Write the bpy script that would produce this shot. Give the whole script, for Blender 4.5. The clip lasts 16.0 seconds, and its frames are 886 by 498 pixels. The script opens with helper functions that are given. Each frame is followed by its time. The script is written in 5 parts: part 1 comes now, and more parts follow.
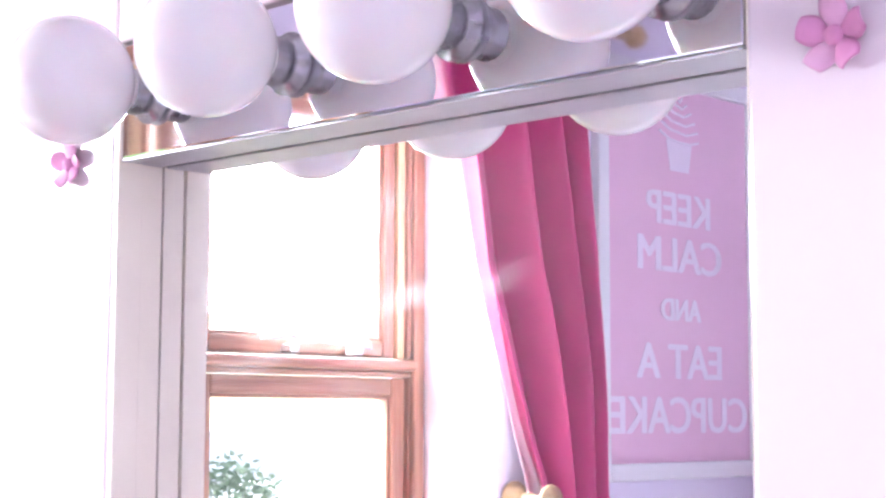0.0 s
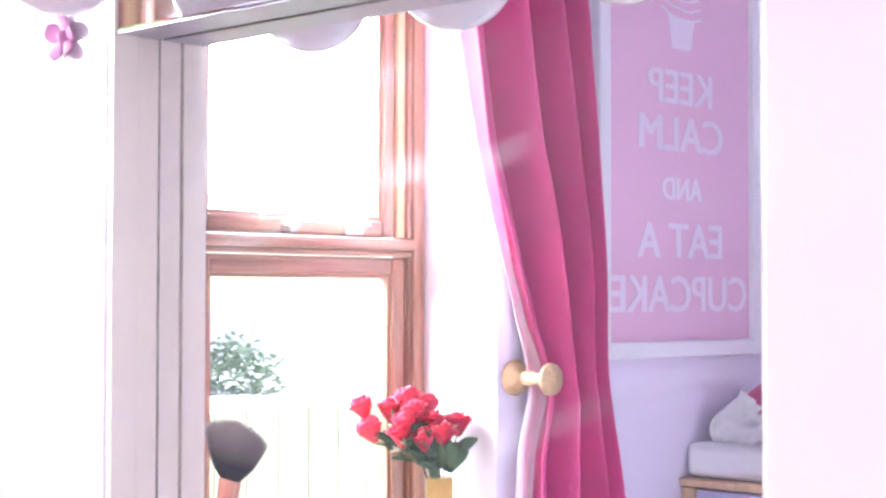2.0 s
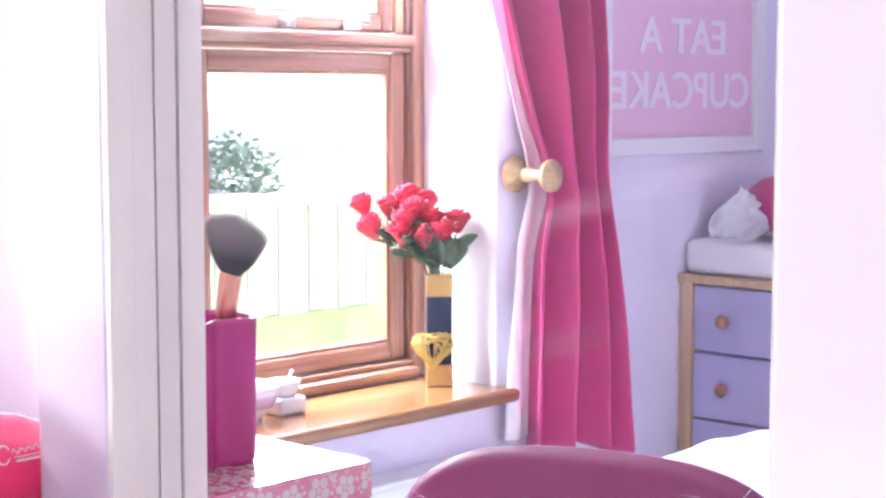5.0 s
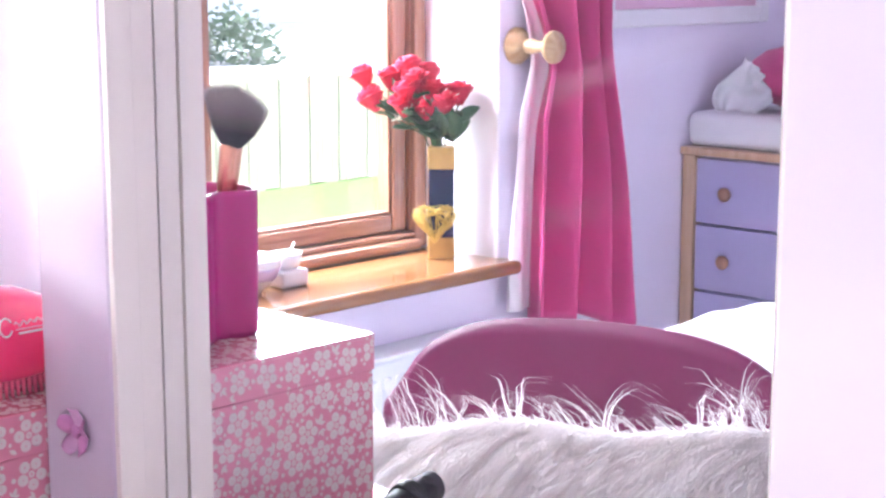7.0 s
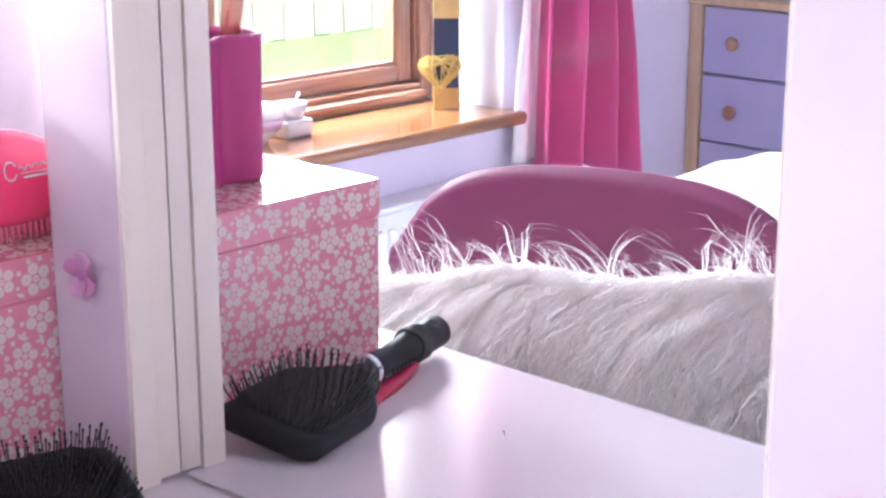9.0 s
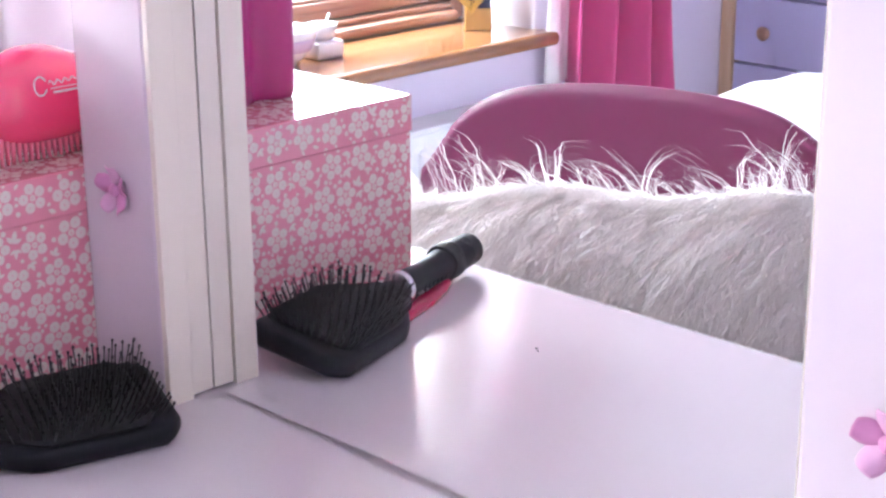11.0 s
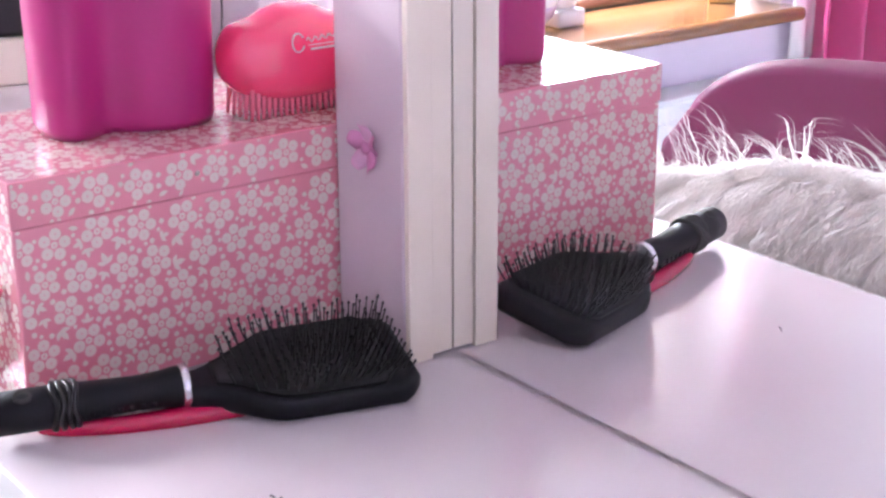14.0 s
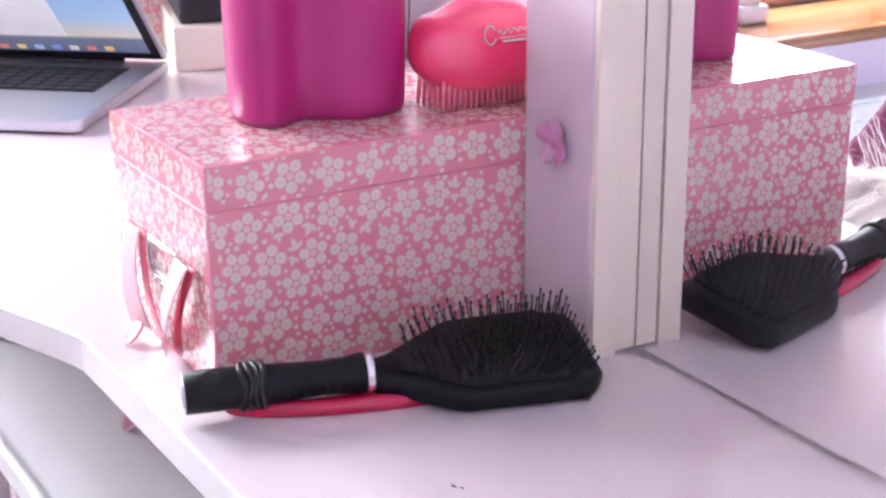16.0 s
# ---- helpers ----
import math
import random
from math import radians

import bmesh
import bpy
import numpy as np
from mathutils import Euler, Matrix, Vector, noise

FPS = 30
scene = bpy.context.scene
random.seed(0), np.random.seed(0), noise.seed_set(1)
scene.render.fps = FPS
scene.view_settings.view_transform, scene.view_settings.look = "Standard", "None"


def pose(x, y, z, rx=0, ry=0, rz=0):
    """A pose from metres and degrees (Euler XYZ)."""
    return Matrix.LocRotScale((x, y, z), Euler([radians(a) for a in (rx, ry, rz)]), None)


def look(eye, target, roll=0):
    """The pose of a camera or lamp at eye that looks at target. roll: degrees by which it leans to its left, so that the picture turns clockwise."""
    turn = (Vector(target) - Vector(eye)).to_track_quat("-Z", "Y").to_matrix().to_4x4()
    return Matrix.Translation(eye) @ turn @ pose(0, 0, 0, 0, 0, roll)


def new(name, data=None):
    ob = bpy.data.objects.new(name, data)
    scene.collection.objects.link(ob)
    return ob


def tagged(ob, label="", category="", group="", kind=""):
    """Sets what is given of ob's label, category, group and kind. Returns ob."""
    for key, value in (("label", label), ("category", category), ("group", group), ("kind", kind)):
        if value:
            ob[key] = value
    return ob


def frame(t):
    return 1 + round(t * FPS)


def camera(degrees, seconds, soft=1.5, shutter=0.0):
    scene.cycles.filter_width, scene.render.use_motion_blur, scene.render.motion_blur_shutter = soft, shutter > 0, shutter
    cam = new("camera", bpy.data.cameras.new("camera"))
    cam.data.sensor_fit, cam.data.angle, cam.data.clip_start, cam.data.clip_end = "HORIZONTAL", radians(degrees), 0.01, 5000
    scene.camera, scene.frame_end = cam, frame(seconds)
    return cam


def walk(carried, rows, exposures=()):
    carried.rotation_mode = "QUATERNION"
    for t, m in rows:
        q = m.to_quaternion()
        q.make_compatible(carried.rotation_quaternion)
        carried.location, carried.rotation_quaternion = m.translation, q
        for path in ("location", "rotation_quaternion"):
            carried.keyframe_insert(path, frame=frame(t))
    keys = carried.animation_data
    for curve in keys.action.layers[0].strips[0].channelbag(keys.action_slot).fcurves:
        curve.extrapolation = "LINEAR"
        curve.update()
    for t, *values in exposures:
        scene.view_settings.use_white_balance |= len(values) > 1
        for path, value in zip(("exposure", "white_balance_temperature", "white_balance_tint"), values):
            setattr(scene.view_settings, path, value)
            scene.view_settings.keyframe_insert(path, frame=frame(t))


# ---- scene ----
cam = camera(30.9, 16.0, soft=2.6)
PATH = [
    (0, (0.823, -0.608, 1.181), (-0.546, 0.835, 1.389), 0.2),
    (0.5, (0.82, -0.606, 1.18), (-0.551, 0.84, 1.356), 0.2),
    (1, (0.817, -0.604, 1.179), (-0.555, 0.845, 1.323), 0.1),
    (1.5, (0.814, -0.601, 1.179), (-0.559, 0.849, 1.283), 0.1),
    (2, (0.812, -0.599, 1.178), (-0.563, 0.852, 1.238), 0.1),
    (2.5, (0.811, -0.596, 1.176), (-0.565, 0.855, 1.195), 0.1),
    (3, (0.809, -0.594, 1.175), (-0.567, 0.858, 1.149), 0.1),
    (3.5, (0.806, -0.593, 1.174), (-0.569, 0.858, 1.103), 0.0),
    (4, (0.804, -0.591, 1.173), (-0.569, 0.858, 1.06), 0.0),
    (6.5, (0.791, -0.583, 1.174), (-0.567, 0.853, 0.868), -0.0),
    (7, (0.792, -0.582, 1.172), (-0.563, 0.848, 0.824), -0.0),
    (7.5, (0.792, -0.583, 1.17), (-0.558, 0.84, 0.777), -0.0),
    (8, (0.791, -0.581, 1.168), (-0.554, 0.832, 0.729), -0.1),
    (8.5, (0.792, -0.58, 1.167), (-0.549, 0.825, 0.69), -0.1),
    (9, (0.791, -0.581, 1.165), (-0.541, 0.815, 0.639), -0.1),
    (11.5, (0.784, -0.577, 1.156), (-0.566, 0.757, 0.527), -0.2),
    (12, (0.782, -0.578, 1.156), (-0.596, 0.726, 0.521), -0.2),
    (12.5, (0.78, -0.58, 1.155), (-0.633, 0.685, 0.519), -0.3),
    (13, (0.777, -0.581, 1.155), (-0.667, 0.644, 0.513), -0.3),
    (13.5, (0.775, -0.583, 1.154), (-0.7, 0.604, 0.509), -0.3),
    (14, (0.774, -0.585, 1.153), (-0.742, 0.548, 0.504), -0.3),
    (14.5, (0.772, -0.586, 1.154), (-0.777, 0.498, 0.5), -0.4),
    (15, (0.77, -0.589, 1.153), (-0.806, 0.454, 0.499), -0.4),
    (15.5, (0.767, -0.592, 1.153), (-0.833, 0.411, 0.496), -0.4),
    (16, (0.767, -0.595, 1.154), (-0.861, 0.364, 0.497), -0.4),
]
walk(cam, [(t, look(eye, target, roll)) for t, eye, target, roll in PATH],
     exposures=[(0.0, 2.24, 6150, 10), (4.0, 2.13, 6050, 11), (7.0, 2.06, 6000, 11), (12.0, 1.99, 6120, 9), (16.0, 1.99, 6250, 15)])

# ---- light ----
world = bpy.data.worlds.new("sky")
scene.world = world
world.use_nodes = True
wn = world.node_tree.nodes
sky = wn.new("ShaderNodeTexSky")
sky.sky_type, sky.sun_disc = "NISHITA", False
sky.sun_elevation, sky.sun_rotation = radians(42), radians(200)
wn["Background"].inputs["Strength"].default_value = 0.15
world.node_tree.links.new(sky.outputs[0], wn["Background"].inputs[0])

sun = new("sun", bpy.data.lights.new("sun", "SUN"))
sun.data.energy, sun.data.angle, sun.data.color = 3.5, radians(2), (1, 0.95, 0.88)
sun.matrix_world = look((0, 0, 8), (-3.4, 5.2, 0))

daylight = new("window_daylight", bpy.data.lights.new("window_daylight", "AREA"))
daylight.data.shape, daylight.data.size, daylight.data.size_y = "RECTANGLE", 2.7, 1.5
daylight.data.energy, daylight.data.color = 235, (0.93, 0.96, 1.0)
daylight.matrix_world = look((-2.3, -1.15, 2.16), (0.0, -0.75, 1.5))


# ---- materials ----
def material(name, color, rough=0.5, metal=0.0, vary=0.08, scale=20.0, bump=0.0, bump_scale=200.0, coat=0.0, spread=None, **more):
    """A principled surface whose colour drifts at two scales, with fine relief."""
    m = bpy.data.materials.new(name)
    m.use_nodes = True
    n, l = m.node_tree.nodes, m.node_tree.links
    b = n["Principled BSDF"]
    b.inputs["Roughness"].default_value, b.inputs["Metallic"].default_value = rough, metal
    b.inputs["Coat Weight"].default_value, b.inputs["Coat Roughness"].default_value = coat, 0.06
    for key, value in more.items():
        b.inputs[key.replace("_", " ")].default_value = value
    co = n.new("ShaderNodeTexCoord")
    big, small = n.new("ShaderNodeTexNoise"), n.new("ShaderNodeTexNoise")
    big.inputs["Scale"].default_value, small.inputs["Scale"].default_value = scale * 0.2, scale * 2
    for t in (big, small):
        t.inputs["Detail"].default_value = 4
        l.new(co.outputs["Object"], t.inputs["Vector"])
    add = n.new("ShaderNodeMath")
    l.new(big.outputs["Fac"], add.inputs[0])
    l.new(small.outputs["Fac"], add.inputs[1])
    ramp = n.new("ShaderNodeMapRange")
    ramp.inputs["From Min"].default_value, ramp.inputs["From Max"].default_value = 0.7, 1.3
    l.new(add.outputs[0], ramp.inputs["Value"])
    mix = n.new("ShaderNodeMix")
    mix.data_type = "RGBA"
    other = spread or [c * (1 - vary) for c in color]
    mix.inputs["A"].default_value, mix.inputs["B"].default_value = (*color, 1), (*other, 1)
    l.new(ramp.outputs[0], mix.inputs["Factor"])
    l.new(mix.outputs["Result"], b.inputs["Base Color"])
    r2 = n.new("ShaderNodeMapRange")
    r2.inputs["To Min"].default_value, r2.inputs["To Max"].default_value = max(rough - 0.05, 0.02), rough + 0.06
    l.new(small.outputs["Fac"], r2.inputs["Value"])
    l.new(r2.outputs[0], b.inputs["Roughness"])
    if bump:
        fine, bn = n.new("ShaderNodeTexNoise"), n.new("ShaderNodeBump")
        fine.inputs["Scale"].default_value = bump_scale
        l.new(co.outputs["Object"], fine.inputs["Vector"])
        l.new(fine.outputs["Fac"], bn.inputs["Height"])
        bn.inputs["Strength"].default_value, bn.inputs["Distance"].default_value = bump, 0.002
        l.new(bn.outputs[0], b.inputs["Normal"])
    return m


def wood(name, light, dark, axis, rough=0.3, coat=0.3, scale=1.0):
    """Varnished timber with long grain along one axis."""
    m = material(name, light, rough, coat=coat)
    n, l = m.node_tree.nodes, m.node_tree.links
    co, mp, wave = n.new("ShaderNodeTexCoord"), n.new("ShaderNodeMapping"), n.new("ShaderNodeTexNoise")
    mp.inputs["Scale"].default_value = [(2.0 if k == axis else 45.0) * scale for k in range(3)]
    wave.inputs["Scale"].default_value, wave.inputs["Detail"].default_value, wave.inputs["Distortion"].default_value = 1.6, 6, 0.6
    info = n.new("ShaderNodeObjectInfo")
    l.new(co.outputs["Object"], mp.inputs["Vector"])
    shift = n.new("ShaderNodeVectorMath")
    l.new(mp.outputs[0], shift.inputs[0])
    l.new(info.outputs["Random"], shift.inputs[1])
    l.new(shift.outputs[0], wave.inputs["Vector"])
    ramp = n.new("ShaderNodeValToRGB")
    ramp.color_ramp.elements[0].position, ramp.color_ramp.elements[0].color = 0.36, (*dark, 1)
    ramp.color_ramp.elements[1].position, ramp.color_ramp.elements[1].color = 0.62, (*light, 1)
    l.new(wave.outputs["Fac"], ramp.inputs[0])
    l.new(ramp.outputs[0], n["Principled BSDF"].inputs["Base Color"])
    return m


M_WALL = material("lilac_wall_paint", (0.84, 0.77, 0.93), 0.75, vary=0.04, scale=3, bump=0.15, bump_scale=150)
M_REVEAL = material("white_reveal_paint", (0.84, 0.82, 0.88), 0.7, vary=0.03, scale=3, bump=0.12, bump_scale=150)
M_CEIL = material("ceiling_paint", (0.86, 0.85, 0.87), 0.8, vary=0.02, scale=3)
M_CARPET = material("pale_grey_carpet", (0.72, 0.68, 0.72), 0.95, vary=0.2, scale=40, bump=0.8, bump_scale=400)
M_WHITE = material("cream_white_paint", (0.90, 0.81, 0.68), 0.35, vary=0.03, scale=6, bump=0.06, bump_scale=80, coat=0.2)
M_GLOSSBOARD = material("gloss_white_board", (0.76, 0.65, 0.69), 0.16, vary=0.03, scale=8, coat=0.4)
M_DESK = material("gloss_white_laminate", (0.745, 0.665, 0.685), 0.15, vary=0.03, scale=9, coat=0.25)
M_EDGE = material("white_edge_band", (0.86, 0.84, 0.84), 0.3, vary=0.02)
M_PINE_H = wood("pine_stained_along", (0.42, 0.215, 0.135), (0.27, 0.125, 0.078), 1)
M_PINE_V = wood("pine_stained_upright", (0.42, 0.215, 0.135), (0.27, 0.125, 0.078), 2)
M_BEAD = wood("pale_pine_bead", (0.72, 0.50, 0.28), (0.55, 0.34, 0.17), 2)
M_SILL = wood("golden_pine_sill", (0.36, 0.165, 0.068), (0.24, 0.10, 0.04), 1, rough=0.16, coat=0.6, scale=0.7)
M_BEECH = wood("pale_beech", (0.66, 0.46, 0.29), (0.56, 0.37, 0.22), 2, rough=0.4, coat=0.1)
M_KNOBWOOD = wood("turned_beech", (0.60, 0.42, 0.24), (0.48, 0.31, 0.16), 0, rough=0.35)
M_LILACFRONT = material("lilac_drawer_paint", (0.46, 0.43, 0.68), 0.5, vary=0.05, scale=5, bump=0.08)
M_CURTAIN = material("cerise_curtain_cloth", (0.66, 0.060, 0.25), 0.45, vary=0.15, scale=12, bump=0.3, bump_scale=900, Sheen_Weight=0.15)
M_VOILE = material("pale_pink_voile", (0.93, 0.80, 0.88), 0.8, vary=0.05, scale=10, bump=0.2, bump_scale=900)
M_LINING = material("white_curtain_lining", (0.90, 0.88, 0.90), 0.8, vary=0.04, scale=10, bump=0.2, bump_scale=700)
M_POSTER = material("pink_poster_paper", (0.86, 0.54, 0.72), 0.35, vary=0.05, scale=2, coat=0.5)
M_POSTERTEXT = material("pale_poster_ink", (0.88, 0.78, 0.90), 0.4, vary=0.03)
M_FRAMEWHITE = material("white_picture_frame", (0.85, 0.84, 0.88), 0.35, vary=0.02)
M_FABRIC = material("white_bed_linen", (0.84, 0.84, 0.87), 0.85, vary=0.05, scale=15, bump=0.35, bump_scale=600)
M_CHAIR = material("berry_pink_plastic", (0.25, 0.026, 0.112), 0.42, vary=0.05, scale=8, bump=0.05, bump_scale=300)
M_FUR = material("cream_long_fur", (0.97, 0.92, 0.91), 0.8, vary=0.04, scale=60)
fn, fl_ = M_FUR.node_tree.nodes, M_FUR.node_tree.links
trans, fmix = fn.new("ShaderNodeBsdfTranslucent"), fn.new("ShaderNodeMixShader")
trans.inputs["Color"].default_value, fmix.inputs[0].default_value = (0.98, 0.95, 0.93, 1), 0.72
fl_.new(fn["Principled BSDF"].outputs[0], fmix.inputs[1])
fl_.new(trans.outputs[0], fmix.inputs[2])
fl_.new(fmix.outputs[0], fn["Material Output"].inputs["Surface"])
M_FURBASE = material("cream_fur_backing", (0.98, 0.94, 0.89), 0.9, vary=0.05, scale=60, bump=0.9, bump_scale=250)
M_RADIATOR = material("white_radiator_enamel", (0.84, 0.88, 0.92), 0.35, vary=0.02)
def mirror_material():
    """Silvered glass, wiped with a cloth: sharp, with faint dull smears that scatter the light of the window."""
    m = bpy.data.materials.new("silvered_mirror")
    m.use_nodes = True
    n, l = m.node_tree.nodes, m.node_tree.links
    n.remove(n["Principled BSDF"])
    sharp, dull, dust = n.new("ShaderNodeBsdfGlossy"), n.new("ShaderNodeBsdfGlossy"), n.new("ShaderNodeBsdfDiffuse")
    sharp.inputs["Color"].default_value, sharp.inputs["Roughness"].default_value = (0.94, 0.945, 0.95, 1), 0.0
    dull.inputs["Color"].default_value, dull.inputs["Roughness"].default_value = (0.92, 0.92, 0.95, 1), 0.36
    dust.inputs["Color"].default_value = (0.8, 0.78, 0.82, 1)
    co, mp, streak, patch = n.new("ShaderNodeTexCoord"), n.new("ShaderNodeMapping"), n.new("ShaderNodeTexWave"), n.new("ShaderNodeTexNoise")
    mp.inputs["Rotation"].default_value = (0, radians(14), 0)
    streak.bands_direction = "Z"
    streak.inputs["Scale"].default_value, streak.inputs["Distortion"].default_value, streak.inputs["Detail"].default_value = 5.0, 7.0, 2.0
    streak.inputs["Detail Scale"].default_value = 0.7
    patch.inputs["Scale"].default_value, patch.inputs["Detail"].default_value = 7.0, 3
    l.new(co.outputs["Object"], mp.inputs["Vector"])
    l.new(mp.outputs[0], streak.inputs["Vector"])
    l.new(co.outputs["Object"], patch.inputs["Vector"])
    thin, where, total = (n.new("ShaderNodeMapRange") for _ in range(3))
    thin.inputs["From Min"].default_value, thin.inputs["From Max"].default_value = 0.82, 1.0
    where.inputs["From Min"].default_value, where.inputs["From Max"].default_value = 0.50, 0.68
    l.new(streak.outputs["Fac"], thin.inputs["Value"])
    l.new(patch.outputs["Fac"], where.inputs["Value"])
    mul = n.new("ShaderNodeMath")
    mul.operation = "MULTIPLY"
    l.new(thin.outputs[0], mul.inputs[0])
    l.new(where.outputs[0], mul.inputs[1])
    total.inputs["To Min"].default_value, total.inputs["To Max"].default_value = 0.010, 0.075
    l.new(mul.outputs[0], total.inputs["Value"])
    veil, film = n.new("ShaderNodeMixShader"), n.new("ShaderNodeMixShader")
    film.inputs[0].default_value = 0.008
    l.new(total.outputs[0], veil.inputs[0])
    l.new(sharp.outputs[0], veil.inputs[1])
    l.new(dull.outputs[0], veil.inputs[2])
    l.new(veil.outputs[0], film.inputs[1])
    l.new(dust.outputs[0], film.inputs[2])
    l.new(film.outputs[0], n["Material Output"].inputs["Surface"])
    return m


M_MIRROR = mirror_material()
M_CHROME = material("polished_chrome", (0.78, 0.77, 0.79), 0.06, 1.0, vary=0.03)
for k in list(M_CHROME.node_tree.nodes["Principled BSDF"].inputs["Roughness"].links):
    M_CHROME.node_tree.links.remove(k)
M_CHROME.node_tree.nodes["Principled BSDF"].inputs["Roughness"].default_value = 0.03
M_STEEL = material("nickel_plate", (0.70, 0.69, 0.70), 0.25, 1.0, vary=0.1)
M_BRUSHED = material("brushed_nickel", (0.55, 0.53, 0.56), 0.45, 0.7, vary=0.1)
M_SOCKET = material("nickel_lamp_socket", (0.42, 0.40, 0.43), 0.25, 0.9, vary=0.3)
M_BULB = material("opal_bulb_glass", (0.74, 0.69, 0.70), 0.22, vary=0.02, coat=0.5, Subsurface_Weight=0.15)
M_PETAL = material("pink_paper_petal", (0.72, 0.30, 0.52), 0.6, vary=0.12, scale=80)
M_PETALPALE = material("pale_pink_paper_petal", (0.78, 0.44, 0.62), 0.6, vary=0.12, scale=80)
M_BOX = material("rose_printed_card", (0.84, 0.30, 0.37), 0.24, vary=0.08, scale=30, coat=0.8)
M_PRINT = material("cream_flower_print", (0.80, 0.66, 0.60), 0.34, vary=0.05, scale=60, coat=0.6)
M_RIBBON = material("pink_satin_ribbon", (0.88, 0.48, 0.55), 0.35, vary=0.1, scale=60, Sheen_Weight=0.5)
# same satin as M_RIBBON, its shaded, backlit coral put into the colour
M_RIBBONBACKLIT = material("backlit_coral_ribbon", (0.62, 0.035, 0.10), 0.4, vary=0.08)
M_MAGENTA = material("magenta_plastic", (0.46, 0.018, 0.18), 0.36, vary=0.05, scale=10, coat=0.0)
M_CORAL = material("coral_pink_plastic", (1.0, 0.055, 0.18), 0.14, vary=0.06, scale=15, coat=1.0)
M_CORALTOOTH = material("translucent_coral_teeth", (1.0, 0.24, 0.36), 0.25, vary=0.05)
M_BLACK = material("black_rubber_coat", (0.009, 0.009, 0.013), 0.45, vary=0.3, scale=60, bump=0.1, bump_scale=500, Specular_IOR_Level=0.2)
M_BRISTLE = material("black_nylon_bristle", (0.008, 0.0075, 0.008), 0.35, vary=0.2)
M_PAD = material("black_cushion_pad", (0.008, 0.0075, 0.008), 0.75, vary=0.3, scale=80)
M_REDCOMB = material("ruby_plastic", (0.56, 0.006, 0.075), 0.2, vary=0.08, coat=0.3)
M_SILVER = material("silver_ring", (0.75, 0.74, 0.76), 0.25, 0.9, vary=0.05)
M_ALU = material("anodised_aluminium", (0.72, 0.72, 0.75), 0.32, 0.85, vary=0.03, scale=8)
M_KEYS = material("black_keycaps", (0.025, 0.025, 0.03), 0.45, vary=0.2)
M_SHELLBLACK = material("matt_black_plastic", (0.015, 0.013, 0.018), 0.55, vary=0.2)
M_POUCH = material("charcoal_felt", (0.06, 0.055, 0.075), 0.9, vary=0.3, scale=60, bump=0.5, bump_scale=500)
M_PORCELAIN = material("white_porcelain", (0.84, 0.82, 0.84), 0.2, vary=0.02, coat=0.4)
M_LILACBAND = material("lilac_glaze", (0.62, 0.50, 0.72), 0.25, vary=0.05)
M_VASEBLUE = material("navy_glaze", (0.02, 0.035, 0.075), 0.2, vary=0.2, coat=0.5)
M_GOLD = material("gold_leaf", (0.66, 0.45, 0.16), 0.38, 0.75, vary=0.25, scale=60, bump=0.4, bump_scale=300)
M_GOLDWIRE = material("gold_wire", (0.74, 0.55, 0.16), 0.3, 0.7, vary=0.15)
M_ROSE = material("red_silk_petal", (0.74, 0.035, 0.10), 0.55, vary=0.25, scale=60, spread=(0.55, 0.012, 0.05))
M_LEAF = material("dark_green_leaf", (0.055, 0.14, 0.07), 0.45, vary=0.4, scale=60)
M_SPRIG = material("white_sprig", (0.75, 0.80, 0.66), 0.6, vary=0.1)
M_COPPER = material("copper_ferrule", (0.72, 0.36, 0.24), 0.25, 0.85, vary=0.08)
M_HAIR = material("two_tone_makeup_bristles", (0.15, 0.14, 0.16), 0.7, vary=0.4, scale=200)
hn, hl = M_HAIR.node_tree.nodes, M_HAIR.node_tree.links
hco, hsep, hramp = hn.new("ShaderNodeTexCoord"), hn.new("ShaderNodeSeparateXYZ"), hn.new("ShaderNodeValToRGB")
hl.new(hco.outputs["Generated"], hsep.inputs[0])
hl.new(hsep.outputs["Z"], hramp.inputs[0])
hramp.color_ramp.elements[0].position, hramp.color_ramp.elements[0].color = 0.25, (0.05, 0.055, 0.065, 1)
hramp.color_ramp.elements[1].position, hramp.color_ramp.elements[1].color = 0.85, (0.50, 0.44, 0.42, 1)
hl.new(hramp.outputs[0], hn["Principled BSDF"].inputs["Base Color"])
M_GRASS = material("lawn", (0.20, 0.34, 0.09), 0.9, vary=0.3, scale=3, bump=0.5, bump_scale=60)
M_FENCE = wood("weathered_fence", (0.52, 0.46, 0.38), (0.36, 0.31, 0.25), 2, rough=0.8, coat=0.0)
M_RENDER = material("house_render", (0.62, 0.60, 0.58), 0.9, vary=0.1, scale=1)
M_ROOFTILE = material("roof_tile", (0.20, 0.215, 0.24), 0.8, vary=0.2, scale=6)
M_SHRUB = material("shrub_leaf", (0.26, 0.33, 0.22), 0.7, vary=0.4, scale=20)

M_GLASS = bpy.data.materials.new("window_glass")
M_GLASS.use_nodes = True
gn, gl = M_GLASS.node_tree.nodes, M_GLASS.node_tree.links
clear, gloss, gmix = gn.new("ShaderNodeBsdfTransparent"), gn.new("ShaderNodeBsdfGlossy"), gn.new("ShaderNodeMixShader")
gmix.inputs[0].default_value = 0.03
gloss.inputs["Roughness"].default_value = 0.02
gl.new(clear.outputs[0], gmix.inputs[1])
gl.new(gloss.outputs[0], gmix.inputs[2])
gl.new(gmix.outputs[0], gn["Material Output"].inputs["Surface"])


